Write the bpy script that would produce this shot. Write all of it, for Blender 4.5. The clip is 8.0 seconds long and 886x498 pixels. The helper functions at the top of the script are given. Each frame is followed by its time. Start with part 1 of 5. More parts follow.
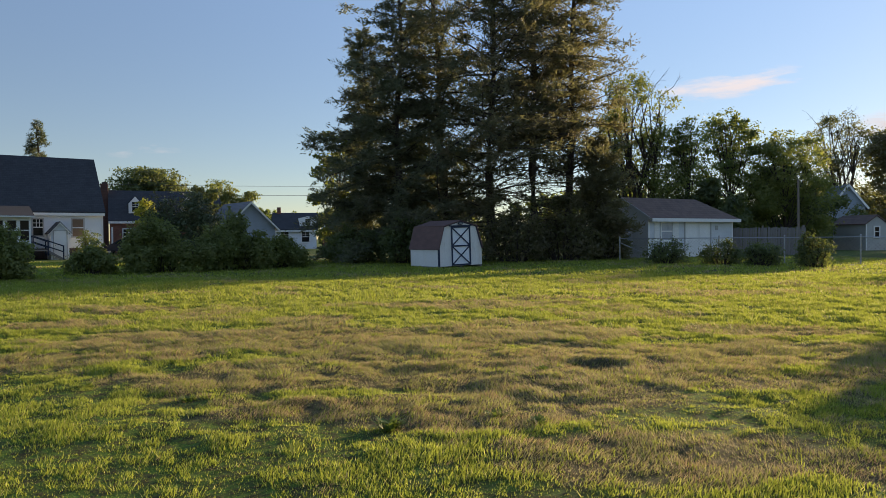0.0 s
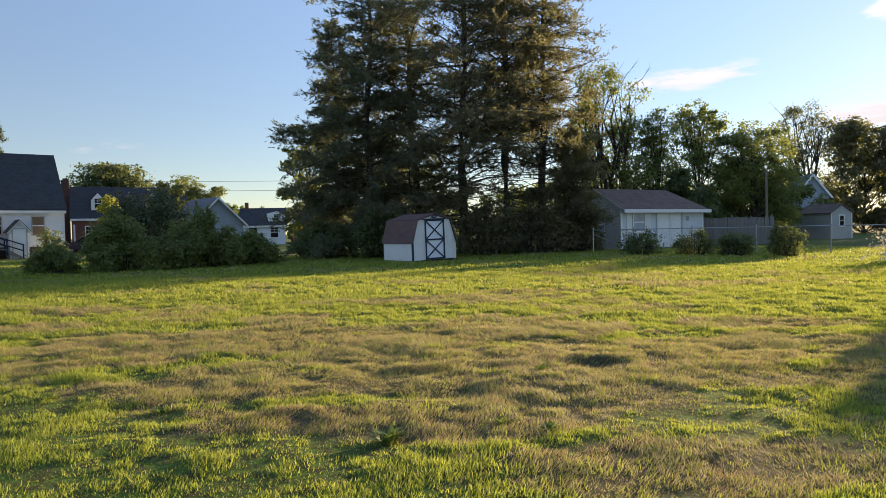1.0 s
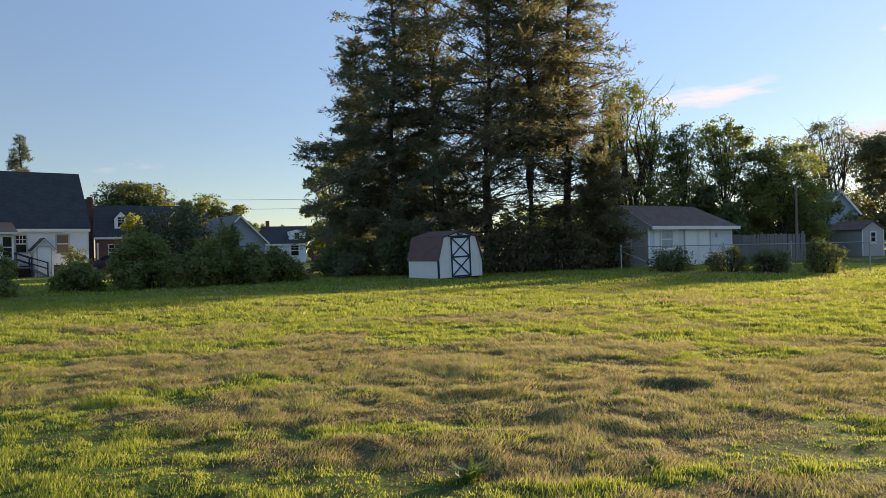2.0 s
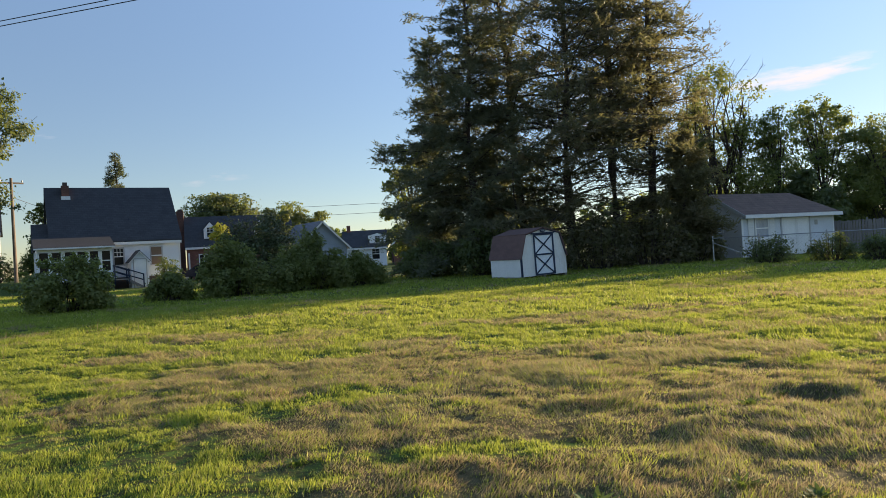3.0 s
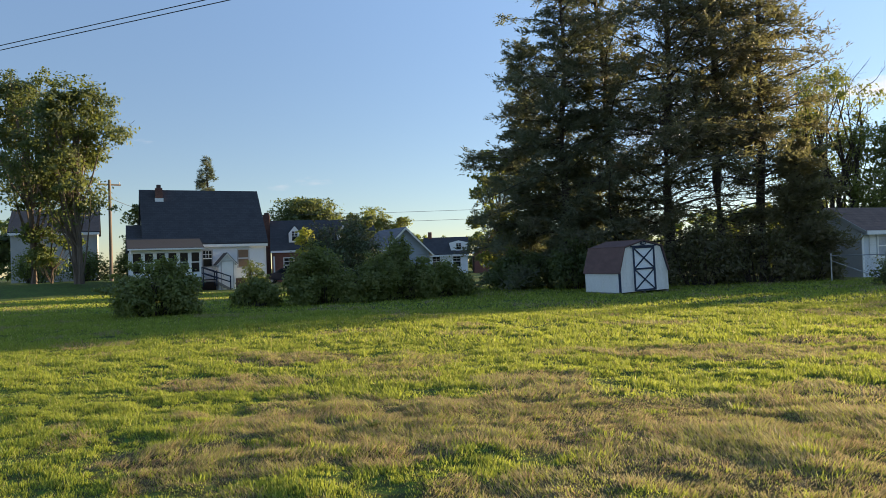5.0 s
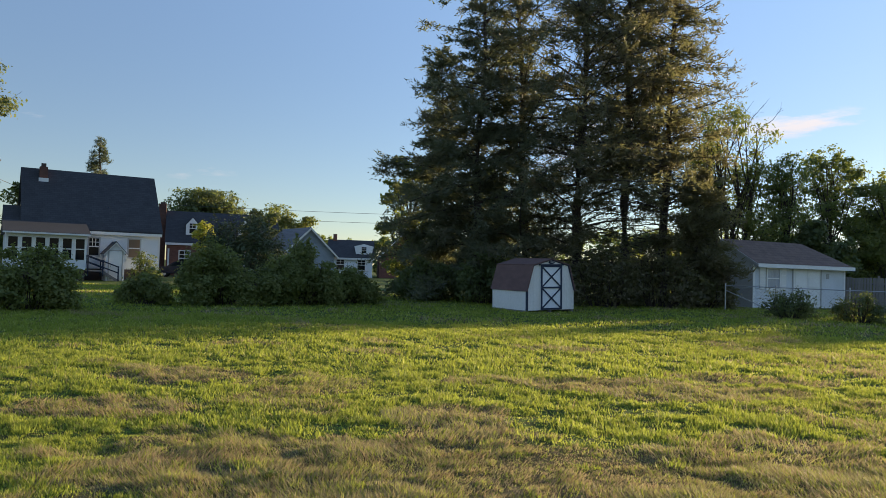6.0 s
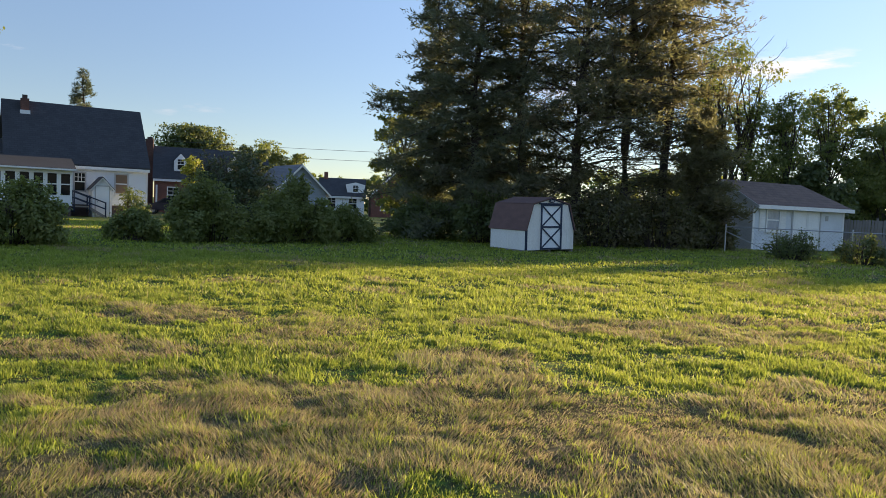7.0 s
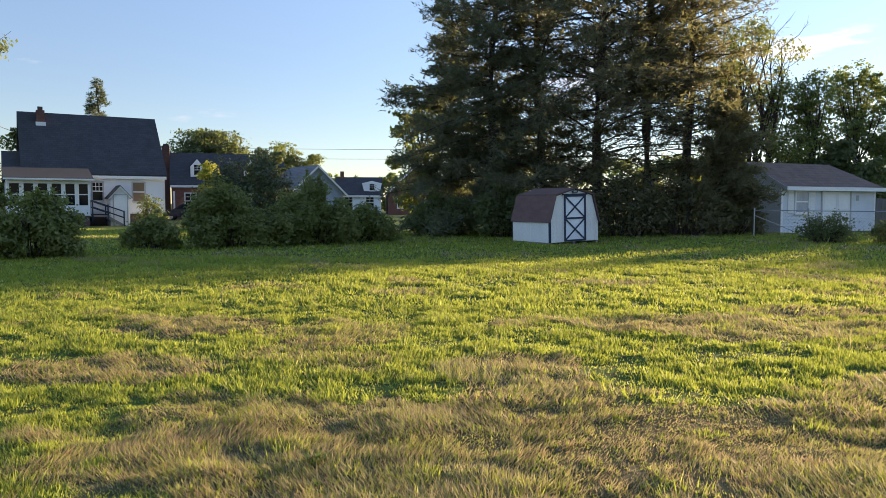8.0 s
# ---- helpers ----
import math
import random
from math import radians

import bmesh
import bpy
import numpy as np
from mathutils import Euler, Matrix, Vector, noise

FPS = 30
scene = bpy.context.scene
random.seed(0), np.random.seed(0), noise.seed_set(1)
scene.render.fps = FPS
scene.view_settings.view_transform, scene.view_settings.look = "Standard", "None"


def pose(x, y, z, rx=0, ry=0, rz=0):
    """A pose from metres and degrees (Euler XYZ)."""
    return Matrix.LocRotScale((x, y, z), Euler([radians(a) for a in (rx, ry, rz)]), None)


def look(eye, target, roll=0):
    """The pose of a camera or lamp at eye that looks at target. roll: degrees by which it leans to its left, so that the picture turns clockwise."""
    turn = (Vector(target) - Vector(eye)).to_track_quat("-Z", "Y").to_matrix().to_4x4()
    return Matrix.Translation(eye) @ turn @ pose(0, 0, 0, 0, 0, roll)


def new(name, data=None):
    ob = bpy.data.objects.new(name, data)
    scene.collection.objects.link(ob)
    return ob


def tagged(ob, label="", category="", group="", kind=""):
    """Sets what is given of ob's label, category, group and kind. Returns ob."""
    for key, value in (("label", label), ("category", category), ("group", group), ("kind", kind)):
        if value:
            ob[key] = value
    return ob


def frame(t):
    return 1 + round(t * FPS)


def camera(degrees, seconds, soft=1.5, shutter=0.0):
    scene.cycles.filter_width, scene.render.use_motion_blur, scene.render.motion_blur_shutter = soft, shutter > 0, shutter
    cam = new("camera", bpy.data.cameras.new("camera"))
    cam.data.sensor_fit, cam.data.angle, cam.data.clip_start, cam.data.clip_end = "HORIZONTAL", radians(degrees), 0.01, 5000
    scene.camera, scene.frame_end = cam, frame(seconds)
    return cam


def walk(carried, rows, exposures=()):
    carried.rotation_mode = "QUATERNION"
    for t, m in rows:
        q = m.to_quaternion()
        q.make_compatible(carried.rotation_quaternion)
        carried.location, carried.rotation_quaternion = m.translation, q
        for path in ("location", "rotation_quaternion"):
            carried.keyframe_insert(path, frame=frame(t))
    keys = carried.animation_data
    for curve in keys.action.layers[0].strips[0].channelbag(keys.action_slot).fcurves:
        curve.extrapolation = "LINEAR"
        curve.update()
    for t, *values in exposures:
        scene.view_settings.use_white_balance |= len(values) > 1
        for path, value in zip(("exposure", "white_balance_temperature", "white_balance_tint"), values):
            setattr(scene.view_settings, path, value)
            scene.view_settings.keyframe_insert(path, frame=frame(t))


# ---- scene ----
cam = camera(63.1, 8.0, soft=0.6)
PATH = [
    (0, (1.216, 1.368, 1.263), (1.108, 3.365, 1.233), -0.5),
    (0.5, (1.115, 1.561, 1.251), (1.051, 3.559, 1.199), -0.9),
    (1, (1.004, 1.776, 1.262), (0.98, 3.776, 1.213), -1.2),
    (1.2, (0.989, 1.865, 1.266), (0.966, 3.865, 1.229), -1.5),
    (2.3, (0.517, 2.419, 1.204), (0.395, 4.415, 1.211), -1.5),
    (2.5, (0.499, 2.518, 1.209), (0.329, 4.511, 1.209), -2.0),
    (3, (0.453, 2.785, 1.21), (0.164, 4.764, 1.221), -3.3),
    (3.5, (0.32, 3.062, 1.222), (-0.093, 5.019, 1.255), -4.1),
    (4, (0.135, 3.371, 1.228), (-0.314, 5.32, 1.25), -4.5),
    (4.2, (0.105, 3.508, 1.214), (-0.364, 5.452, 1.234), -4.3),
    (5.3, (-0.459, 4.266, 1.439), (-0.922, 6.211, 1.492), -0.4),
    (5.5, (-0.485, 4.413, 1.461), (-0.875, 6.374, 1.521), 0.5),
    (6, (-0.67, 4.817, 1.558), (-0.908, 6.802, 1.611), 1.8),
    (6.5, (-0.945, 5.181, 1.488), (-1.077, 7.176, 1.444), 3.1),
    (7, (-1.052, 5.462, 1.471), (-1.256, 7.449, 1.359), 2.3),
    (7.5, (-1.122, 5.732, 1.463), (-1.359, 7.715, 1.355), 1.6),
    (8, (-1.271, 6.009, 1.473), (-1.524, 7.989, 1.347), -0.0),
]
walk(cam, [(t, look(e, g, r)) for t, e, g, r in PATH],
     exposures=[(t, ev, k, tint) for t, ev, k, tint in ((0, 1.15, 6450, 26), (0.5, 1.38, 6500, 27), (1, 1.47, 6500, 27), (2.5, 1.30, 6400, 25), (3.5, 1.45, 6300, 23), (5.5, 1.43, 6250, 23), (6, 1.27, 6250, 23), (6.5, 1.28, 6250, 25), (7, 1.51, 6350, 26), (7.5, 1.66, 6350, 27), (8, 1.75, 6400, 28))])

# ---- light: low evening sun from ahead on the right, clear sky ----
SUN_AZ, SUN_EL = 41.9, 8.3
world = bpy.data.worlds.new("evening_sky")
scene.world = world
world.use_nodes = True
wt = world.node_tree
for n in list(wt.nodes):
    wt.nodes.remove(n)


def wn(kind, **kw):
    n = wt.nodes.new(kind)
    for k, v in kw.items():
        n.inputs[k].default_value = v
    return n


w_out = wt.nodes.new("ShaderNodeOutputWorld")
sky = wt.nodes.new("ShaderNodeTexSky")
sky.sky_type = "NISHITA"
sky.sun_disc = False
sky.sun_elevation = radians(SUN_EL)
sky.sun_rotation = radians(SUN_AZ)
sky.air_density, sky.dust_density, sky.ozone_density = 0.75, 0.04, 1.25
w_bg = wn("ShaderNodeBackground", Strength=0.085)
wt.links.new(w_bg.outputs[0], w_out.inputs[0])

# thin clouds low over the western horizon
w_tc = wt.nodes.new("ShaderNodeTexCoord")
w_sep = wt.nodes.new("ShaderNodeSeparateXYZ")
wt.links.new(w_tc.outputs["Generated"], w_sep.inputs[0])


def wmath(op, a, b=None, clamp=False):
    n = wt.nodes.new("ShaderNodeMath")
    n.operation, n.use_clamp = op, clamp
    for i, v in enumerate((a, b)):
        if v is None:
            continue
        if isinstance(v, (int, float)):
            n.inputs[i].default_value = v
        else:
            wt.links.new(v, n.inputs[i])
    return n.outputs[0]


w_az = wmath("ARCTAN2", w_sep.outputs[0], w_sep.outputs[1])
w_el = wmath("ARCSINE", w_sep.outputs[2])
w_map = wt.nodes.new("ShaderNodeMapping")
w_map.inputs["Scale"].default_value = (14, 14, 70)
w_map.inputs["Rotation"].default_value = (0.0, 0.08, 0)
wt.links.new(w_tc.outputs["Generated"], w_map.inputs[0])
w_noise = wn("ShaderNodeTexNoise", Scale=1.0, Detail=7.0, Roughness=0.62)
wt.links.new(w_map.outputs[0], w_noise.inputs["Vector"])
cloud_sum = None
# azimuth, elevation, half width, half height, all in degrees, and density
for az, el, wa, we, dens in ((18.6, 10.9, 6.6, 1.15, 0.95), (30.0, 7.4, 5.5, 1.4, 0.95), (-25.5, 6.3, 4.0, 1.2, 0.35), (31.5, 14.0, 2.6, 1.4, 0.8),
                             (-38.0, 9.5, 3.0, 0.7, 0.3), (5.0, 9.5, 8.0, 4.0, 0.75), (45.0, 9.0, 9.0, 2.5, 0.8)):
    da = wmath("DIVIDE", wmath("SUBTRACT", w_az, radians(az)), radians(wa))
    slope = wmath("MULTIPLY", wmath("SUBTRACT", w_az, radians(az)), 0.07)
    de = wmath("DIVIDE", wmath("SUBTRACT", wmath("SUBTRACT", w_el, radians(el)), slope), radians(we))
    rr = wmath("ADD", wmath("MULTIPLY", da, da), wmath("MULTIPLY", de, de))
    blob = wmath("MULTIPLY", wmath("SUBTRACT", 1.0, rr, True), dens)
    cloud_sum = blob if cloud_sum is None else wmath("MAXIMUM", cloud_sum, blob)
w_cov = wmath("MULTIPLY", wmath("SUBTRACT", wmath("ADD", w_noise.outputs[0], wmath("MULTIPLY", cloud_sum, 0.42)), 0.70), 3.6, True)
w_cov = wmath("MULTIPLY", w_cov, wmath("MULTIPLY", cloud_sum, 1.6, True))
w_mix = wt.nodes.new("ShaderNodeMix")
w_mix.data_type = "RGBA"
wt.links.new(w_cov, w_mix.inputs["Factor"])
wt.links.new(sky.outputs[0], w_mix.inputs[6])
w_mix.inputs[7].default_value = (5.1, 4.95, 4.9, 1)
# the sky is dimmed low down and raised overhead, as fill for shaded sides
w_flat = wmath("ADD", 0.60, wmath("MULTIPLY", wmath("MAXIMUM", w_sep.outputs[2], 0.0), wmath("ADD", 0.95, wmath("MULTIPLY", w_sep.outputs[2], 1.7))))
w_even = wt.nodes.new("ShaderNodeVectorMath")
w_even.operation = "SCALE"
wt.links.new(w_mix.outputs[2], w_even.inputs[0])
wt.links.new(w_flat, w_even.inputs["Scale"])
w_tone = wt.nodes.new("ShaderNodeVectorMath")
w_tone.operation = "MULTIPLY"
w_tone.inputs[1].default_value = (1.03, 1.05, 0.98)
wt.links.new(w_even.outputs[0], w_tone.inputs[0])
wt.links.new(w_tone.outputs[0], w_bg.inputs[0])

sun = new("sun", bpy.data.lights.new("sun", "SUN"))
sun.data.energy, sun.data.angle, sun.data.color = 4.7, radians(0.6), (1.0, 0.81, 0.44)
sun_way = Vector((math.sin(radians(SUN_AZ)) * math.cos(radians(SUN_EL)), math.cos(radians(SUN_AZ)) * math.cos(radians(SUN_EL)), math.sin(radians(SUN_EL))))
sun.matrix_world = look(sun_way * 200, (0, 0, 0))


# ---- materials ----
def node_mat(name):
    m = bpy.data.materials.new(name)
    m.use_nodes = True
    nt = m.node_tree
    for n in list(nt.nodes):
        nt.nodes.remove(n)
    return m, nt


def noise_node(nt, vec, scale, detail=4.0, rough=0.6):
    n = nt.nodes.new("ShaderNodeTexNoise")
    n.inputs["Scale"].default_value, n.inputs["Detail"].default_value, n.inputs["Roughness"].default_value = scale, detail, rough
    nt.links.new(vec, n.inputs["Vector"])
    return n.outputs[0]


def mixed(nt, fac, a, b, blend="MIX"):
    n = nt.nodes.new("ShaderNodeMix")
    n.data_type, n.blend_type = "RGBA", blend
    for sock, v in ((n.inputs["Factor"], fac), (n.inputs[6], a), (n.inputs[7], b)):
        if isinstance(v, (int, float)):
            sock.default_value = v
        elif isinstance(v, tuple):
            sock.default_value = (*v, 1)
        else:
            nt.links.new(v, sock)
    return n.outputs[2]


def ramp(nt, fac, lo, hi):
    n = nt.nodes.new("ShaderNodeMapRange")
    n.inputs["From Min"].default_value, n.inputs["From Max"].default_value = lo, hi
    nt.links.new(fac, n.inputs["Value"])
    return n.outputs[0]


def surf(name, c1, c2, scale=3.0, rough=0.7, bump=0.2, fine=40.0, stretch=(1, 1, 1), metal=0.0, stain=None):
    """A surface of two tones, mottled at two scales, with fine relief."""
    m, nt = node_mat(name)
    out, bs = nt.nodes.new("ShaderNodeOutputMaterial"), nt.nodes.new("ShaderNodeBsdfPrincipled")
    nt.links.new(bs.outputs[0], out.inputs[0])
    tc, mp = nt.nodes.new("ShaderNodeTexCoord"), nt.nodes.new("ShaderNodeMapping")
    mp.inputs["Scale"].default_value = stretch
    nt.links.new(tc.outputs["Object"], mp.inputs[0])
    big = noise_node(nt, mp.outputs[0], scale)
    small = noise_node(nt, mp.outputs[0], fine, 3)
    col = mixed(nt, ramp(nt, big, 0.3, 0.7), c1, c2)
    col = mixed(nt, ramp(nt, small, 0.35, 0.75), col, mixed(nt, 0.35, col, tuple(c * 0.45 for c in c2)))
    if stain:
        streak = noise_node(nt, mp.outputs[0], scale * 0.45, 5, 0.7)
        col = mixed(nt, ramp(nt, streak, 0.56, 0.72), col, stain)
    oi = nt.nodes.new("ShaderNodeObjectInfo")
    hs = nt.nodes.new("ShaderNodeHueSaturation")
    vr = nt.nodes.new("ShaderNodeMapRange")
    vr.inputs["To Min"].default_value, vr.inputs["To Max"].default_value = 0.92, 1.08
    nt.links.new(oi.outputs["Random"], vr.inputs["Value"])
    nt.links.new(vr.outputs[0], hs.inputs["Value"])
    nt.links.new(col, hs.inputs["Color"])
    nt.links.new(hs.outputs[0], bs.inputs["Base Color"])
    bs.inputs["Roughness"].default_value, bs.inputs["Metallic"].default_value = rough, metal
    if bump:
        b = nt.nodes.new("ShaderNodeBump")
        b.inputs["Strength"].default_value, b.inputs["Distance"].default_value = bump, 0.02
        nt.links.new(small, b.inputs["Height"])
        nt.links.new(b.outputs[0], bs.inputs["Normal"])
    return m


def shingle(name, c1, c2, row=0.14, width=0.3):
    """Asphalt shingles in courses along the slope."""
    m = surf(name, c1, c2, 1.2, 0.92, 0.35, 60)
    nt = m.node_tree
    bs = next(n for n in nt.nodes if n.type == "BSDF_PRINCIPLED")
    src = bs.inputs["Base Color"].links[0].from_socket
    tc = nt.nodes.new("ShaderNodeTexCoord")
    sp = nt.nodes.new("ShaderNodeSeparateXYZ")
    nt.links.new(tc.outputs["Object"], sp.inputs[0])
    cb = nt.nodes.new("ShaderNodeCombineXYZ")
    nt.links.new(sp.outputs[0], cb.inputs[0])
    nt.links.new(sp.outputs[2], cb.inputs[1])
    br = nt.nodes.new("ShaderNodeTexBrick")
    br.inputs["Color1"].default_value, br.inputs["Color2"].default_value, br.inputs["Mortar"].default_value = (1, 1, 1, 1), (0.72, 0.72, 0.72, 1), (0.4, 0.4, 0.4, 1)
    br.inputs["Scale"].default_value, br.inputs["Brick Width"].default_value, br.inputs["Row Height"].default_value, br.inputs["Mortar Size"].default_value = 1.0, width, row, 0.008
    nt.links.new(cb.outputs[0], br.inputs["Vector"])
    nt.links.new(mixed(nt, 0.8, src, br.outputs[0], "MULTIPLY"), bs.inputs["Base Color"])
    return m


def brick_mat(name, c1, c2):
    return shingle(name, c1, c2, 0.075, 0.22)


def leaf(name, c1, c2, c3, trans=0.45, patch=0.25, shine=0.35, warmth=0.45):
    """Foliage: every leaf its own tone, light passing through."""
    m, nt = node_mat(name)
    out = nt.nodes.new("ShaderNodeOutputMaterial")
    bs, tr, mx = nt.nodes.new("ShaderNodeBsdfPrincipled"), nt.nodes.new("ShaderNodeBsdfTranslucent"), nt.nodes.new("ShaderNodeMixShader")
    geo, tc = nt.nodes.new("ShaderNodeNewGeometry"), nt.nodes.new("ShaderNodeTexCoord")
    big = noise_node(nt, tc.outputs["Object"], patch, 4)
    col = mixed(nt, geo.outputs["Random Per Island"], c1, c2)
    col = mixed(nt, ramp(nt, big, 0.5, 0.72), col, c3)
    nt.links.new(col, bs.inputs["Base Color"])
    bs.inputs["Roughness"].default_value = 0.55
    bs.inputs["Specular IOR Level"].default_value = shine
    warm = mixed(nt, warmth, col, (0.30, 0.34, 0.04))
    nt.links.new(warm, tr.inputs["Color"])
    mx.inputs[0].default_value = trans
    nt.links.new(bs.outputs[0], mx.inputs[1])
    nt.links.new(tr.outputs[0], mx.inputs[2])
    nt.links.new(mx.outputs[0], out.inputs[0])
    return m


def blade_mat(name, c1, c2, c3, glow, trans=0.46):
    """Grass blades: tones by patches of the ground plan and blade by blade, light passing through."""
    m, nt = node_mat(name)
    out = nt.nodes.new("ShaderNodeOutputMaterial")
    df, tr, mx = nt.nodes.new("ShaderNodeBsdfPrincipled"), nt.nodes.new("ShaderNodeBsdfTranslucent"), nt.nodes.new("ShaderNodeMixShader")
    geo, tc, mp = nt.nodes.new("ShaderNodeNewGeometry"), nt.nodes.new("ShaderNodeTexCoord"), nt.nodes.new("ShaderNodeMapping")
    mp.inputs["Scale"].default_value = (1, 1, 0)
    nt.links.new(tc.outputs["Object"], mp.inputs[0])
    big, mid = noise_node(nt, mp.outputs[0], 0.8, 4, 0.65), noise_node(nt, mp.outputs[0], 3.2, 3, 0.6)
    col = mixed(nt, ramp(nt, big, 0.36, 0.64), c1, c2)
    col = mixed(nt, ramp(nt, mid, 0.50, 0.66), col, c3)
    col = mixed(nt, ramp(nt, geo.outputs["Random Per Island"], 0.90, 1.0), col, (0.52, 0.48, 0.20))
    col = mixed(nt, ramp(nt, geo.outputs["Random Per Island"], 0.40, 0.0), col, tuple(v * 0.35 for v in c3))
    nt.links.new(col, df.inputs["Base Color"])
    df.inputs["Roughness"].default_value = 0.55
    df.inputs["Specular IOR Level"].default_value = 0.18
    nt.links.new(mixed(nt, 0.34, col, glow), tr.inputs["Color"])
    mx.inputs[0].default_value = trans
    nt.links.new(df.outputs[0], mx.inputs[1])
    nt.links.new(tr.outputs[0], mx.inputs[2])
    nt.links.new(mx.outputs[0], out.inputs[0])
    return m


def ground_mat(name):
    """Thatch and soil between the blades, greener or drier by the lawn's own patches."""
    m, nt = node_mat(name)
    out, bs = nt.nodes.new("ShaderNodeOutputMaterial"), nt.nodes.new("ShaderNodeBsdfPrincipled")
    tc, at = nt.nodes.new("ShaderNodeTexCoord"), nt.nodes.new("ShaderNodeAttribute")
    at.attribute_name = "dry"
    fine, big = noise_node(nt, tc.outputs["Object"], 9.0, 6, 0.7), noise_node(nt, tc.outputs["Object"], 0.7, 5, 0.65)
    green = mixed(nt, ramp(nt, big, 0.35, 0.66), (0.070, 0.150, 0.022), (0.125, 0.205, 0.030))
    col = mixed(nt, at.outputs["Fac"], green, (0.17, 0.135, 0.070))
    col = mixed(nt, ramp(nt, fine, 0.36, 0.60), col, (0.060, 0.058, 0.024))
    nt.links.new(col, bs.inputs["Base Color"])
    bs.inputs["Roughness"].default_value, bs.inputs["Specular IOR Level"].default_value = 0.95, 0.1
    b = nt.nodes.new("ShaderNodeBump")
    b.inputs["Strength"].default_value, b.inputs["Distance"].default_value = 1.0, 0.08
    nt.links.new(fine, b.inputs["Height"])
    nt.links.new(b.outputs[0], bs.inputs["Normal"])
    nt.links.new(bs.outputs[0], out.inputs[0])
    return m


def glass_mat(name):
    m, nt = node_mat(name)
    out, bs = nt.nodes.new("ShaderNodeOutputMaterial"), nt.nodes.new("ShaderNodeBsdfPrincipled")
    bs.inputs["Base Color"].default_value = (0.010, 0.013, 0.016, 1)
    bs.inputs["Roughness"].default_value = 0.06
    bs.inputs["Specular IOR Level"].default_value = 0.12
    tc = nt.nodes.new("ShaderNodeTexCoord")
    b = nt.nodes.new("ShaderNodeBump")
    b.inputs["Strength"].default_value, b.inputs["Distance"].default_value = 0.08, 0.02
    nt.links.new(noise_node(nt, tc.outputs["Object"], 1.6, 2), b.inputs["Height"])
    nt.links.new(b.outputs[0], bs.inputs["Normal"])
    nt.links.new(bs.outputs[0], out.inputs[0])
    return m


M_GROUND = ground_mat("turf")
M_BLADE = blade_mat("grass_blades", (0.166, 0.240, 0.031), (0.290, 0.340, 0.047), (0.118, 0.180, 0.028), (0.76, 0.80, 0.11), 0.48)
M_STRAW = blade_mat("dry_grass_blades", (0.365, 0.275, 0.155), (0.265, 0.265, 0.110), (0.335, 0.215, 0.122), (0.70, 0.57, 0.27), 0.42)
M_SHED = surf("cream_panel", (0.83, 0.81, 0.77), (0.76, 0.74, 0.70), 1.4, 0.6, 0.1, 30, (1, 1, 0.4), stain=(0.5, 0.47, 0.4))
M_SHEDDOOR = surf("pale_door_paint", (0.82, 0.85, 0.88), (0.76, 0.79, 0.83), 1.6, 0.5, 0.05, 30)
M_NAVY = surf("dark_trim_paint", (0.014, 0.026, 0.056), (0.022, 0.034, 0.064), 4, 0.85, 0.05)
M_SHEDROOF = surf("maroon_shingle", (0.150, 0.085, 0.074), (0.105, 0.060, 0.054), 1.6, 0.9, 0.35, 34, (1, 1, 2.5))
M_WHITE = surf("white_paint", (0.80, 0.83, 0.86), (0.74, 0.77, 0.80), 0.9, 0.55, 0.08, 30, stain=(0.66, 0.66, 0.64))
M_TRIM = surf("white_trim", (0.82, 0.82, 0.80), (0.75, 0.75, 0.73), 2, 0.5, 0.05)
M_GREYSIDE = surf("grey_siding_paint", (0.42, 0.42, 0.40), (0.34, 0.34, 0.33), 0.9, 0.6, 0.1, 30, stain=(0.29, 0.29, 0.28))
M_PALESIDE = surf("pale_siding_paint", (0.66, 0.69, 0.72), (0.57, 0.60, 0.63), 0.9, 0.6, 0.1, 30, stain=(0.5, 0.5, 0.48))
M_BLUESIDE = surf("blue_grey_siding", (0.36, 0.42, 0.48), (0.30, 0.35, 0.41), 0.8, 0.6, 0.1, 30)
M_DARKROOF = shingle("charcoal_shingle", (0.052, 0.053, 0.057), (0.038, 0.039, 0.043))
M_BROWNROOF = shingle("brown_shingle", (0.190, 0.122, 0.094), (0.135, 0.090, 0.072))
M_BLUEROOF = shingle("slate_blue_shingle", (0.12, 0.14, 0.165), (0.095, 0.11, 0.13))
# Felt colour set darker to stand in for shade lying on the porch roof.
M_PORCHROOF = surf("porch_roof_felt", (0.034, 0.032, 0.032), (0.026, 0.025, 0.025), 1.0, 0.85, 0.2)
M_BRICK = brick_mat("red_brick", (0.30, 0.125, 0.085), (0.23, 0.10, 0.075))
M_OLDBRICK = brick_mat("sooty_brick", (0.19, 0.090, 0.066), (0.13, 0.066, 0.052))
M_FOUND = surf("foundation_block", (0.10, 0.07, 0.06), (0.07, 0.052, 0.046), 2, 0.9, 0.3)
M_GLASS = glass_mat("window_glass")
M_SHADE = surf("tan_window_shade", (0.25, 0.16, 0.10), (0.20, 0.13, 0.08), 1, 0.8, 0.1)
M_BARK = surf("bark", (0.075, 0.055, 0.042), (0.045, 0.034, 0.027), 3, 0.95, 0.8, 22, (1, 1, 0.25))
M_BARKLIT = surf("pale_bark", (0.16, 0.12, 0.09), (0.10, 0.075, 0.055), 3, 0.95, 0.7, 22, (1, 1, 0.25))
M_POLE = surf("weathered_pole", (0.25, 0.20, 0.16), (0.17, 0.14, 0.115), 3, 0.9, 0.4, 25, (1, 1, 0.1))
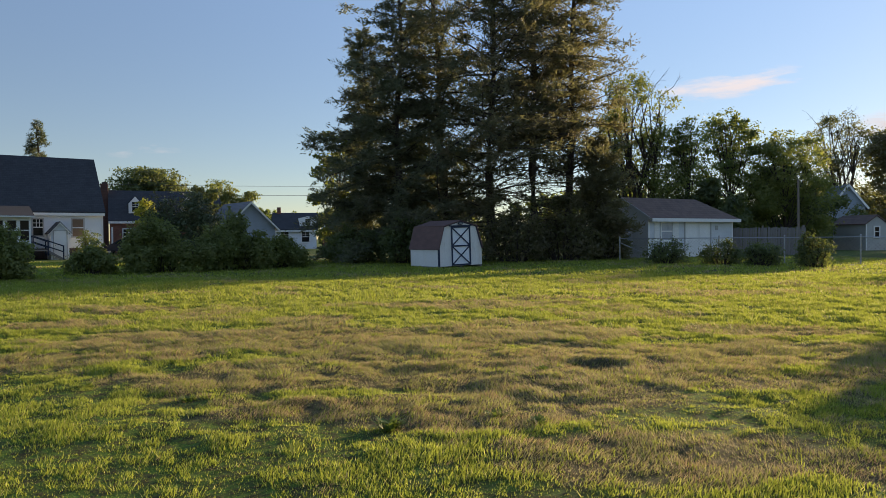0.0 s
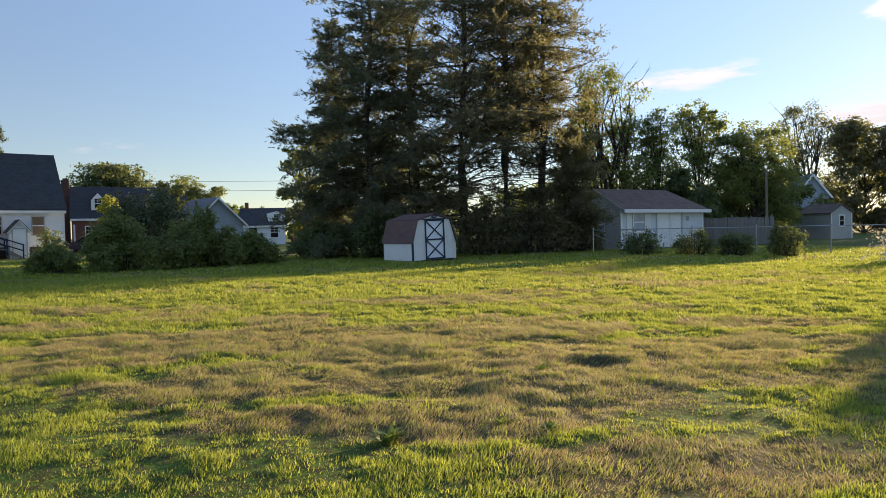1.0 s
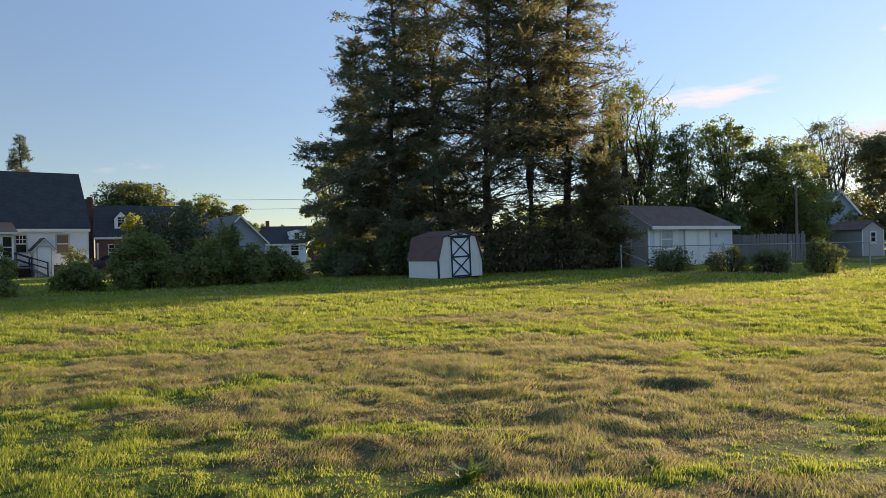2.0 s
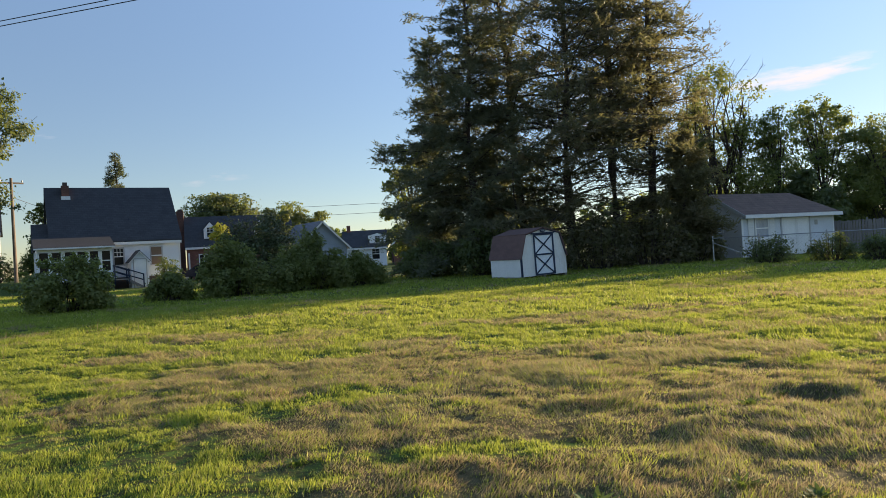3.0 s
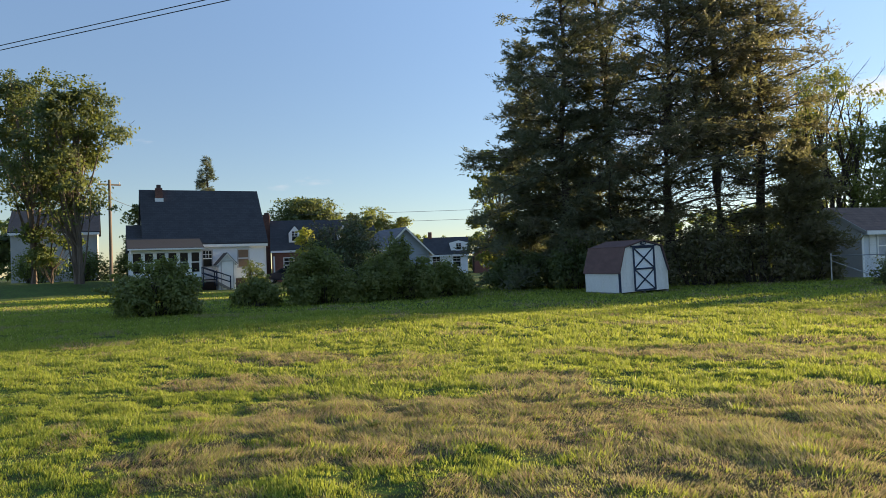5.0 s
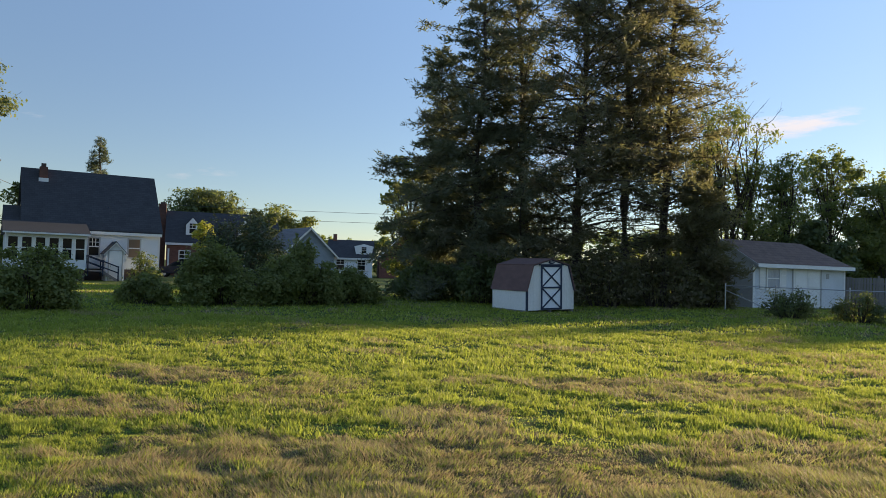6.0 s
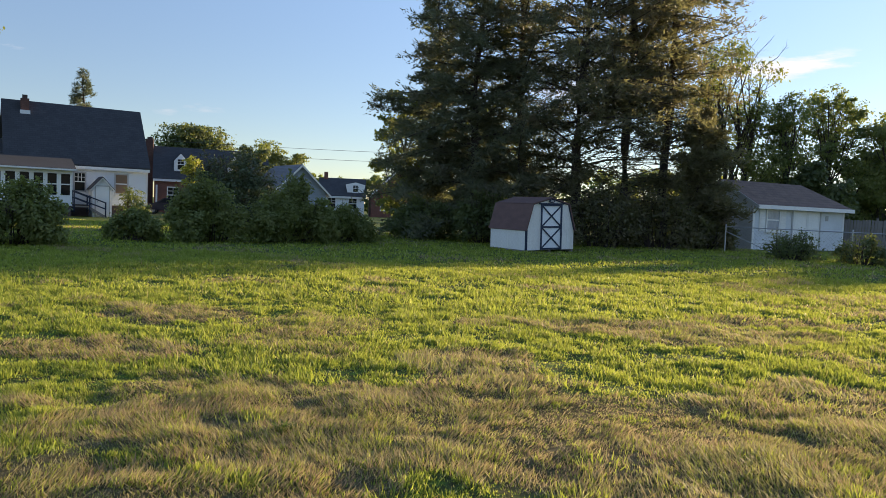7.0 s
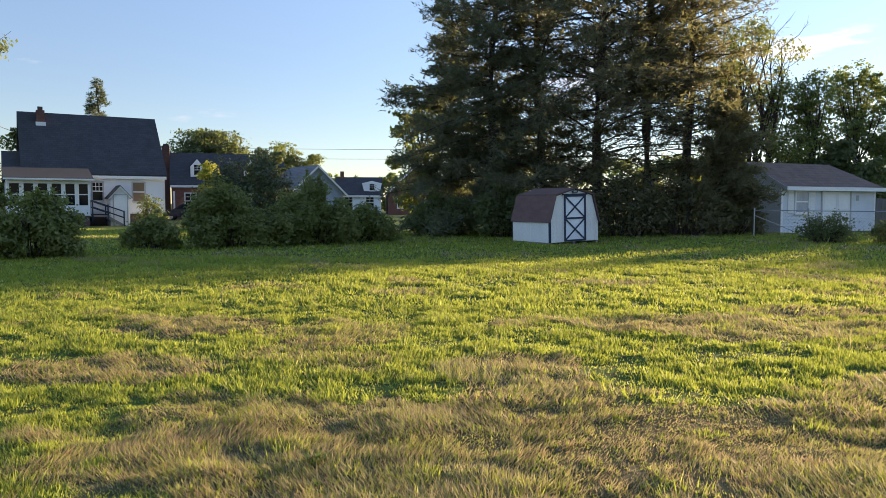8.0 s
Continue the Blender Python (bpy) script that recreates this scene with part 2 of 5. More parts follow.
M_GREYWOOD = surf("grey_fence_board", (0.24, 0.22, 0.20), (0.17, 0.155, 0.145), 2, 0.9, 0.4, 30, (1, 1, 0.15))
M_STEEL = surf("galvanised_steel", (0.42, 0.43, 0.44), (0.34, 0.35, 0.36), 6, 0.45, 0.05, 40, metal=0.8)
M_MESH = surf("dull_fence_wire", (0.11, 0.11, 0.105), (0.08, 0.075, 0.07), 6, 0.75, 0, 40, metal=0.2)
# Window pane colour: pale blue-grey stands in for the sky reflected in it.
M_SKYPANE = surf("pane_with_painted_sky", (0.40, 0.45, 0.52), (0.28, 0.32, 0.38), 2.2, 0.25, 0.05, 20, (1, 1, 0.3))
M_WIRE = surf("cable", (0.03, 0.03, 0.032), (0.02, 0.02, 0.022), 5, 0.6, 0)
# Leaves darkened, with little light let through, to stand in for shade.
L_SHADED = leaf("shaded_leaves", (0.045, 0.066, 0.030), (0.080, 0.104, 0.044), (0.085, 0.095, 0.046), 0.16, 0.4, 0.25, 0.1)
M_GREYTRIM = surf("aged_trim_paint", (0.48, 0.48, 0.47), (0.40, 0.40, 0.39), 2, 0.6, 0.1)
L_CEDAR = leaf("cedar_needles", (0.095, 0.110, 0.070), (0.150, 0.152, 0.090), (0.175, 0.140, 0.090), 0.46, 0.22, 0.3, 0.2)
L_CEDARBROWN = leaf("rusty_cedar_needles", (0.120, 0.115, 0.066), (0.185, 0.160, 0.085), (0.210, 0.140, 0.090), 0.50, 0.3, 0.3, 0.2)
L_MAPLE = leaf("maple_leaves", (0.080, 0.125, 0.040), (0.135, 0.175, 0.055), (0.150, 0.165, 0.055), 0.54, 0.35)
L_SPARSE = leaf("spring_leaves", (0.125, 0.160, 0.046), (0.195, 0.210, 0.062), (0.205, 0.200, 0.062), 0.58, 0.35)
L_DARK = leaf("dark_oak_leaves", (0.070, 0.100, 0.042), (0.118, 0.142, 0.056), (0.128, 0.134, 0.056), 0.48, 0.3)
L_BROWN = leaf("bronze_leaves", (0.100, 0.096, 0.052), (0.155, 0.135, 0.072), (0.170, 0.128, 0.080), 0.48, 0.3)
L_HEDGE = leaf("hedge_leaves", (0.105, 0.138, 0.040), (0.190, 0.215, 0.064), (0.200, 0.210, 0.066), 0.46, 0.9)
# Yellow-green leaves, raised in brightness to stand in for sun on them.
L_YELLOW = leaf("yellow_green_leaves", (0.34, 0.36, 0.04), (0.46, 0.42, 0.06), (0.40, 0.40, 0.04), 0.5, 0.6)
L_SPRUCE = leaf("blue_spruce_needles", (0.060, 0.082, 0.056), (0.090, 0.110, 0.080), (0.080, 0.095, 0.060), 0.3, 0.3)
L_WEED = leaf("weed_leaves", (0.050, 0.110, 0.020), (0.085, 0.150, 0.030), (0.090, 0.150, 0.03), 0.45, 2.0)
L_PETAL = leaf("pale_blossom", (0.60, 0.50, 0.44), (0.72, 0.62, 0.52), (0.66, 0.56, 0.48), 0.45, 2.0)


# ---- building helpers ----
def thing(name, m, label, category, group="", kind=""):
    ob = new(name)
    ob.matrix_world = m
    return tagged(ob, label, category, group, kind)


def part(name, bm, material, parent, label=""):
    me = bpy.data.meshes.new(name)
    bm.to_mesh(me)
    bm.free()
    me.materials.append(material)
    ob = new(name, me)
    ob.parent = parent
    if label:
        ob["label"] = label
    return ob


def box(bm, x0, y0, z0, x1, y1, z1, bevel=0.0):
    r = bmesh.ops.create_cube(bm, size=1, matrix=Matrix.Translation(((x0 + x1) / 2, (y0 + y1) / 2, (z0 + z1) / 2)) @ Matrix.Diagonal((x1 - x0, y1 - y0, z1 - z0, 1)))
    if bevel:
        es = list({e for v in r["verts"] for e in v.link_edges})
        bmesh.ops.bevel(bm, geom=es, offset=bevel, segments=1, affect="EDGES")
    return bm


def boxed(*spec, bevel=0.0):
    return box(bmesh.new(), *spec, bevel=bevel)


def prism(bm, outline, axis_from, axis_to, axis="y"):
    """A closed outline in the two other axes, drawn out along an axis."""
    def at(p, d):
        return {"x": (d, p[0], p[1]), "y": (p[0], d, p[1]), "z": (p[0], p[1], d)}[axis]
    a = [bm.verts.new(at(p, axis_from)) for p in outline]
    b = [bm.verts.new(at(p, axis_to)) for p in outline]
    bm.faces.new(a)
    bm.faces.new(b[::-1])
    for i in range(len(a)):
        j = (i + 1) % len(a)
        bm.faces.new((a[j], a[i], b[i], b[j]))
    bmesh.ops.recalc_face_normals(bm, faces=bm.faces)
    return bm


def bar(bm, p, q, w, d):
    """A rectangular bar from p to q."""
    p, q = Vector(p), Vector(q)
    m = Matrix.Translation((p + q) / 2) @ (q - p).to_track_quat("Z", "Y").to_matrix().to_4x4() @ Matrix.Diagonal((w, d, (q - p).length, 1))
    bmesh.ops.create_cube(bm, size=1, matrix=m)
    return bm


def tube(bm, pts, radii, sides=6):
    """A tapered round limb along points."""
    rings = []
    for i, p in enumerate(pts):
        a, b = Vector(pts[max(i - 1, 0)]), Vector(pts[min(i + 1, len(pts) - 1)])
        q = (b - a).to_track_quat("Z", "Y")
        rings.append([bm.verts.new(Vector(p) + q @ Vector((math.cos(k * math.tau / sides) * radii[i], math.sin(k * math.tau / sides) * radii[i], 0))) for k in range(sides)])
    for r, s in zip(rings, rings[1:]):
        for k in range(sides):
            bm.faces.new((r[k], r[(k + 1) % sides], s[(k + 1) % sides], s[k]))
    bm.faces.new(rings[-1])
    bm.faces.new(rings[0][::-1])
    return bm


def soup(name, verts, k, material, parent=None, label=""):
    """Many loose faces of k corners each, as one mesh."""
    v = np.ascontiguousarray(verts, dtype=np.float32).reshape(-1, 3)
    me = bpy.data.meshes.new(name)
    me.vertices.add(len(v))
    me.vertices.foreach_set("co", v.ravel())
    me.loops.add(len(v))
    me.loops.foreach_set("vertex_index", np.arange(len(v), dtype=np.int32))
    me.polygons.add(len(v) // k)
    me.polygons.foreach_set("loop_start", np.arange(0, len(v), k, dtype=np.int32))
    me.update(calc_edges=True)
    me.materials.append(material)
    ob = new(name, me)
    if parent:
        ob.parent = parent
    if label:
        ob["label"] = label
    return ob


def unit(v):
    return v / np.maximum(np.linalg.norm(v, axis=-1, keepdims=True), 1e-9)


def leaves(rng, centres, size, aspect=0.55, facing=None, stray=0.6):
    """Diamond leaves at centres; facing: the way their upper sides look, more or less."""
    n = len(centres)
    if facing is None:
        d = unit(rng.normal(size=(n, 3)))
        s = unit(np.cross(d, rng.normal(size=(n, 3))))
    else:
        up = unit(facing + rng.normal(size=(n, 3)) * stray)
        d = unit(np.cross(up, rng.normal(size=(n, 3))))
        s = np.cross(up, d)
    ln = (size * rng.uniform(0.6, 1.3, n))[:, None]
    w = ln * aspect * 0.5
    c = centres
    return np.stack([c - d * ln * 0.5, c + s * w, c + d * ln * 0.5, c - s * w], 1)


def needles_at(rng, centres, size, along, stray=0.32, aspect=0.30):
    """Slim three-cornered sprigs that point along their twig."""
    n = len(centres)
    d = unit(along + rng.normal(size=(n, 3)) * stray)
    s = unit(np.cross(d, rng.normal(size=(n, 3))))
    ln = (size * rng.uniform(0.55, 1.35, n))[:, None]
    return np.stack([centres - d * ln * 0.5 + s * ln * aspect * 0.5, centres + d * ln * 0.5, centres - d * ln * 0.5 - s * ln * aspect * 0.5], 1)


# ---- ground ----
_tab = np.random.RandomState(5).rand(256, 256)


def vnoise(x, y, scale, off=0):
    x, y = np.asarray(x, float) * scale + off * 17.3 + 1000, np.asarray(y, float) * scale + off * 31.7 + 1000
    xi, yi = np.floor(x).astype(int), np.floor(y).astype(int)
    fx, fy = x - xi, y - yi
    fx, fy = fx * fx * (3 - 2 * fx), fy * fy * (3 - 2 * fy)
    a, b = _tab[xi % 256, yi % 256], _tab[(xi + 1) % 256, yi % 256]
    c, d = _tab[xi % 256, (yi + 1) % 256], _tab[(xi + 1) % 256, (yi + 1) % 256]
    return (a * (1 - fx) + b * fx) * (1 - fy) + (c * (1 - fx) + d * fx) * fy


def smooth(v):
    v = np.clip(v, 0, 1)
    return v * v * (3 - 2 * v)


def land(x, y):
    """Height of the lawn: tufty and uneven near the path, rising a little to the far left, with one scraped hollow."""
    x, y = np.asarray(x, float), np.asarray(y, float)
    near = 1 - smooth((np.hypot(x, y - 8) - 22) / 18)
    lumpy = smooth((vnoise(x, y, 0.5, 11) - 0.25) / 0.45)
    h = near * (0.06 * (vnoise(x, y, 0.30, 1) - 0.5) + 0.026 * (vnoise(x, y, 1.1, 2) - 0.5) + (0.012 + 0.022 * lumpy) * (vnoise(x, y, 2.6, 3) - 0.5) + (0.010 + 0.026 * lumpy) * (vnoise(x, y, 5.3, 4) - 0.5))
    h = h + 0.8 * smooth((-x - 33) / 7) * smooth((y - 35) / 10)
    h = h - 0.09 * np.exp(-(((x - 0.0) / 5) ** 2 + ((y - 35) / 5) ** 2))
    h = h - 0.17 * np.exp(-(((x - HOLE[0]) / 0.20) ** 2 + ((y - HOLE[1]) / 0.20) ** 2)) + 0.045 * np.exp(-(((x - HOLE[0] - 0.1) / 0.3) ** 2 + ((y - HOLE[1] - 0.32) / 0.18) ** 2))
    return h


HOLE = (2.33, 8.35)
# where the turf has dried out: centre, half widths
DRY = ((-1.4, 12.2, 0.75, 0.8), (0.75, 15.0, 1.9, 0.65), (-5.4, 14.3, 0.8, 0.6), (-5.0, 12.0, 0.9, 0.5), (-1.2, 10.2, 2.5, 1.25), (1.8, 8.4, 3.5, 1.7), (-1.0, 11.6, 0.7, 0.35),
       (1.2, 14.5, 1.3, 0.4), (5.3, 11.0, 1.3, 0.5), (2.4, 5.5, 1.3, 0.55), (1.7, 11.9, 1.0, 0.5), (0.3, 19.6, 0.9, 0.45), (2.6, 16.2, 1.2, 0.4), (-3.4, 13.4, 0.5, 0.3), (6.5, 17.5, 2.4, 0.6),
       (0.8, 6.6, 1.6, 0.7), (-3.2, 8.7, 0.9, 0.5), (1.6, 10.6, 1.9, 0.9), (4.6, 9.0, 1.5, 1.0))


def dryness(x, y):
    """0 in fresh turf, 1 in dried-out turf, with ragged edges."""
    x, y = np.asarray(x, float), np.asarray(y, float)
    rag = (vnoise(x, y, 1.6, 21) - 0.5) * 0.75 + (vnoise(x, y, 4.5, 22) - 0.5) * 0.5
    best = np.full(x.shape, 9.0)
    for cx, cy, rx, ry in DRY:
        best = np.minimum(best, np.hypot((x - cx) / rx, (y - cy) / ry))
    stray = smooth((vnoise(x, y, 0.55, 23) * 0.6 + vnoise(x, y, 1.9, 24) * 0.4 - 0.66) / 0.06)
    return np.maximum(smooth((1.12 + rag - best) / 0.22), 0.75 * stray)


def graded(lo, hi, fine, far):
    a = [lo]
    while a[-1] < hi:
        a.append(a[-1] + fine)
    step = fine
    while a[-1] < far:
        step *= 1.35
        a.append(a[-1] + step)
    step, b = fine, [lo]
    while b[-1] > -far:
        step *= 1.35
        b.append(b[-1] - step)
    return np.array(b[:0:-1] + a)


gx, gy = graded(-12, 12, 0.115, 2600), graded(3, 26, 0.115, 2600)
X, Y = np.meshgrid(gx, gy)
Z = land(X, Y)
nx, ny = len(gx), len(gy)
idx = np.arange(nx * ny).reshape(ny, nx)
quads = np.stack([idx[:-1, :-1], idx[:-1, 1:], idx[1:, 1:], idx[1:, :-1]], -1).reshape(-1, 4)
me = bpy.data.meshes.new("ground")
me.from_pydata(np.stack([X, Y, Z], -1).reshape(-1, 3).tolist(), [], quads.tolist())
me.polygons.foreach_set("use_smooth", np.ones(len(quads), dtype=bool))
me.materials.append(M_GROUND)
me.attributes.new("dry", "FLOAT", "POINT").data.foreach_set("value", dryness(X, Y).astype(np.float32).ravel())
ground = tagged(new("ground", me), "uneven mown lawn with green and dry tan patches", "lawn", kind="structure")


# ---- plants ----
def tree_conifer(name, x, y, height, spread, seed, needles, label, low=0.6, density=1.0, lean=(0, 0), bare=0.0, size=0.23, full=0.5, even=False):
    """A straight trunk with ragged limbs, hung with short sprays of needles."""
    rng = np.random.RandomState(seed)
    t = thing(name, pose(x, y, float(land(x, y)) - 0.05), label, "tree", "evergreen trees")
    bm = bmesh.new()
    n = 9
    trunk = [Vector((lean[0] * (i / n) ** 1.3 + 0.10 * math.sin(i * 1.7 + seed), lean[1] * i / n + 0.10 * math.cos(i * 1.3 + seed), height * i / n)) for i in range(n + 1)]
    r0 = 0.0095 * height + 0.03
    tube(bm, trunk, [r0 * (1 - i / n) ** 0.8 + 0.02 for i in range(n + 1)], 8)
    cents, ways = [], []
    count = int(height * 10.5)
    sector = rng.uniform(0.7, 1.15, 9)
    for b in range(count):
        f = (b + rng.rand()) / count
        z = low + (height - low) * f
        k = min(int(z / height * n), n - 1)
        base = trunk[k].lerp(trunk[k + 1], z / height * n - k)
        a = rng.uniform(0, math.tau)
        prof = (1 - f) ** full * (0.6 + 0.4 * min(1, f * 4 + 0.35)) * sector[int(a / math.tau * 9) % 9]
        ln = spread * prof * (1.0 if even else rng.choice((0.35, 0.55, 0.75, 0.95, 1.3))) * rng.uniform(0.85, 1.15) + 0.3
        rise = rng.uniform(-0.1, 0.3) if even else rng.uniform(-0.15, 0.85) + 0.3 * f
        pts = []
        for s in range(5):
            q = s / 4
            pts.append(base + Vector((math.cos(a + 0.2 * q) * ln * q, math.sin(a + 0.2 * q) * ln * q, ln * (rise * q - 0.42 * q * q + 0.16 * q ** 4))))
        tube(bm, pts, [0.032 * (1 - q / 4.6) * (0.5 + ln * 0.25) for q in range(5)], 4)
        if rng.rand() < bare:
            continue
        m = int(ln * 15 * density * (1.2 - 0.88 * f)) + 3
        P = np.array([tuple(p) for p in pts])
        for q in rng.uniform(0.12, 1.0, m):
            j = min(int(q * 4), 3)
            c = P[j] * (1 - (q * 4 - j)) + P[j + 1] * (q * 4 - j)
            side = a + rng.normal() * 1.1
            tl = ln * 0.20 * (1.15 - q * 0.6) + 0.22
            way = np.array([math.cos(side), math.sin(side), rng.uniform(-0.8, 0.55)])
            steps = rng.uniform(0, 1, 16)
            cents.append(c + way * tl * steps[:, None] + rng.normal(size=(16, 3)) * 0.075)
            ways.append(np.repeat(way[None] + [[0, 0, 0.25]], 16, 0))
    # dead limbs and fine twigs under the living crown
    for b in range(int(max(0, low - 1.5) * 16)):
        z, a, ln = rng.uniform(1.2, low + 1.5), rng.uniform(0, math.tau), spread * rng.uniform(0.3, 0.85)
        way = Vector((math.cos(a), math.sin(a), rng.uniform(-0.35, 0.25)))
        base = Vector((trunk[0].x, trunk[0].y, z))
        mid = base + way * ln * 0.55
        tip = base + way * ln + Vector((rng.normal() * 0.2, rng.normal() * 0.2, -0.12 * ln))
        tube(bm, [base, mid, tip], [0.03, 0.02, 0.006], 4)
        for q in range(6):
            p = mid.lerp(tip, rng.rand()) if q > 1 else base.lerp(mid, rng.uniform(0.4, 1))
            tube(bm, [p, p + (way * 0.5 + Vector(rng.normal(size=3)) * 0.6) * 0.55], [0.011, 0.004], 3)
    part("trunk", bm, M_BARK, t)
    soup("crown", needles_at(rng, np.concatenate(cents), size * 0.98, np.concatenate(ways), 0.42), 3, needles, t)
    return t


def tree_broad(name, x, y, height, spread, seed, foliage, label, clear=0.15, leaf_n=9000, leaf_size=0.26, bark=None, lean=(0, 0), lobes=26, fill=1.0, group="broadleaf trees", stems=1, twigs=0, puff=1.0):
    """A trunk with limbs that reach into many uneven leaf clumps; clear: bare share of the trunk; twigs: bare shoots above the crown."""
    rng = np.random.RandomState(seed)
    t = thing(name, pose(x, y, float(land(x, y)) - 0.05), label, "tree", group)
    bm = bmesh.new()
    z0 = clear * height
    half = (height - z0) / 2
    trunks = []
    for s in range(stems):
        off = (s - (stems - 1) / 2) * spread * 0.34
        top = Vector((lean[0] * height + off, lean[1] * height + rng.normal() * 0.2, height * 0.86))
        pts = [Vector((0.3 * s, 0, 0)).lerp(top, q) + Vector((rng.normal() * 0.02 * height * q, rng.normal() * 0.02 * height * q, 0)) for q in (0, 0.2, 0.4, 0.6, 0.8, 1)]
        r = height * 0.012 + 0.04
        tube(bm, pts, [r * v for v in (1.15, 0.9, 0.72, 0.52, 0.33, 0.12)], 7)
        trunks.append(pts)
    cents, facing = [], []
    for k in range(lobes):
        u = unit(rng.normal(size=3)) * rng.uniform(0.25, 1.0) ** 0.5
        zz = z0 + (height - z0) * (0.05 + 0.86 * (k + rng.rand()) / lobes)
        bulge = math.sin(math.pi * min(1, max(0.08, (zz - z0) / (height - z0))) ** 0.8) ** 0.5
        c = np.array([lean[0] * zz + u[0] * spread * 0.82 * bulge, lean[1] * zz + u[1] * spread * 0.82 * bulge, zz])
        rad = (0.16 + 0.20 * rng.rand()) * min(spread, half * 1.3) * 1.15 * puff
        pts = trunks[k % stems]
        j = min(5, max(1, int(zz / height * 5)))
        a = pts[j - 1]
        mid = a.lerp(Vector(c), 0.5) + Vector((0, 0, -0.04 * height))
        tube(bm, [a, mid, Vector(c)], [0.006 * height, 0.004 * height, 0.0015 * height], 5)
        for q in range(5):
            e = Vector(c + rng.normal(size=3) * rad * 0.55)
            e.z = min(e.z, height * 0.98)
            tube(bm, [mid.lerp(Vector(c), 0.6), e], [0.0016 * height, 0.0006 * height], 3)
        m = int(leaf_n / lobes * rng.uniform(0.5, 1.5))
        # leaf masses: flattened pads on the outer side of the clump, with gaps between them
        loose = unit(rng.normal(size=(m, 3))) * (rng.rand(m) ** 0.45)[:, None] * rad * np.array([1.1, 1.1, 0.8])
        outward = unit(np.array([c[0] - lean[0] * zz, c[1] - lean[1] * zz, 0.35 * (zz - z0 - half)]))
        pads = 11
        pad_way = unit(rng.normal(size=(pads, 3)) + outward * 0.55 + [0, 0, 0.25])
        pad_at = pad_way * rad * rng.uniform(0.45, 1.05, (pads, 1)) * [1.05, 1.05, 0.85]
        pad_r = rad * rng.uniform(0.22, 0.42, pads)
        which = rng.randint(0, pads, m)
        off = np.clip(rng.normal(size=(m, 3)), -1.7, 1.7) * pad_r[which][:, None] * [0.62, 0.62, 0.40]
        pick = rng.rand(m) < 0.30 * fill
        cents.append(c + np.where(pick[:, None], loose, pad_at[which] + off))
        facing.append(np.where(pick[:, None], unit(loose) * 0.5, pad_way[which] * 0.6 + unit(off) * 0.7) + [0, 0, 0.55])
    for k in range(twigs):
        a = trunks[k % stems][rng.randint(3, 6)]
        d = Vector((rng.normal() * 0.55, rng.normal() * 0.4, 1)).normalized()
        ln = height * rng.uniform(0.08, 0.18)
        m1 = a + d * ln * 0.5 + Vector((rng.normal() * 0.2, rng.normal() * 0.2, 0))
        tube(bm, [a, m1, a + d * ln], [0.03, 0.018, 0.005], 4)
        for q in range(4):
            b = m1.lerp(a + d * ln, rng.rand())
            tube(bm, [b, b + (d + Vector(rng.normal(size=3)) * 0.6).normalized() * ln * 0.22], [0.011, 0.004], 3)
    cents, facing = np.concatenate(cents), np.concatenate(facing)
    keep = (cents[:, 2] > 0.3) & (cents[:, 2] < height * (1.0 + 0.05 * rng.rand(len(cents))))
    part("trunk", bm, bark or M_BARK, t)
    soup("crown", leaves(rng, cents[keep], leaf_size, 0.6, facing[keep]), 4, foliage, t)
    return t


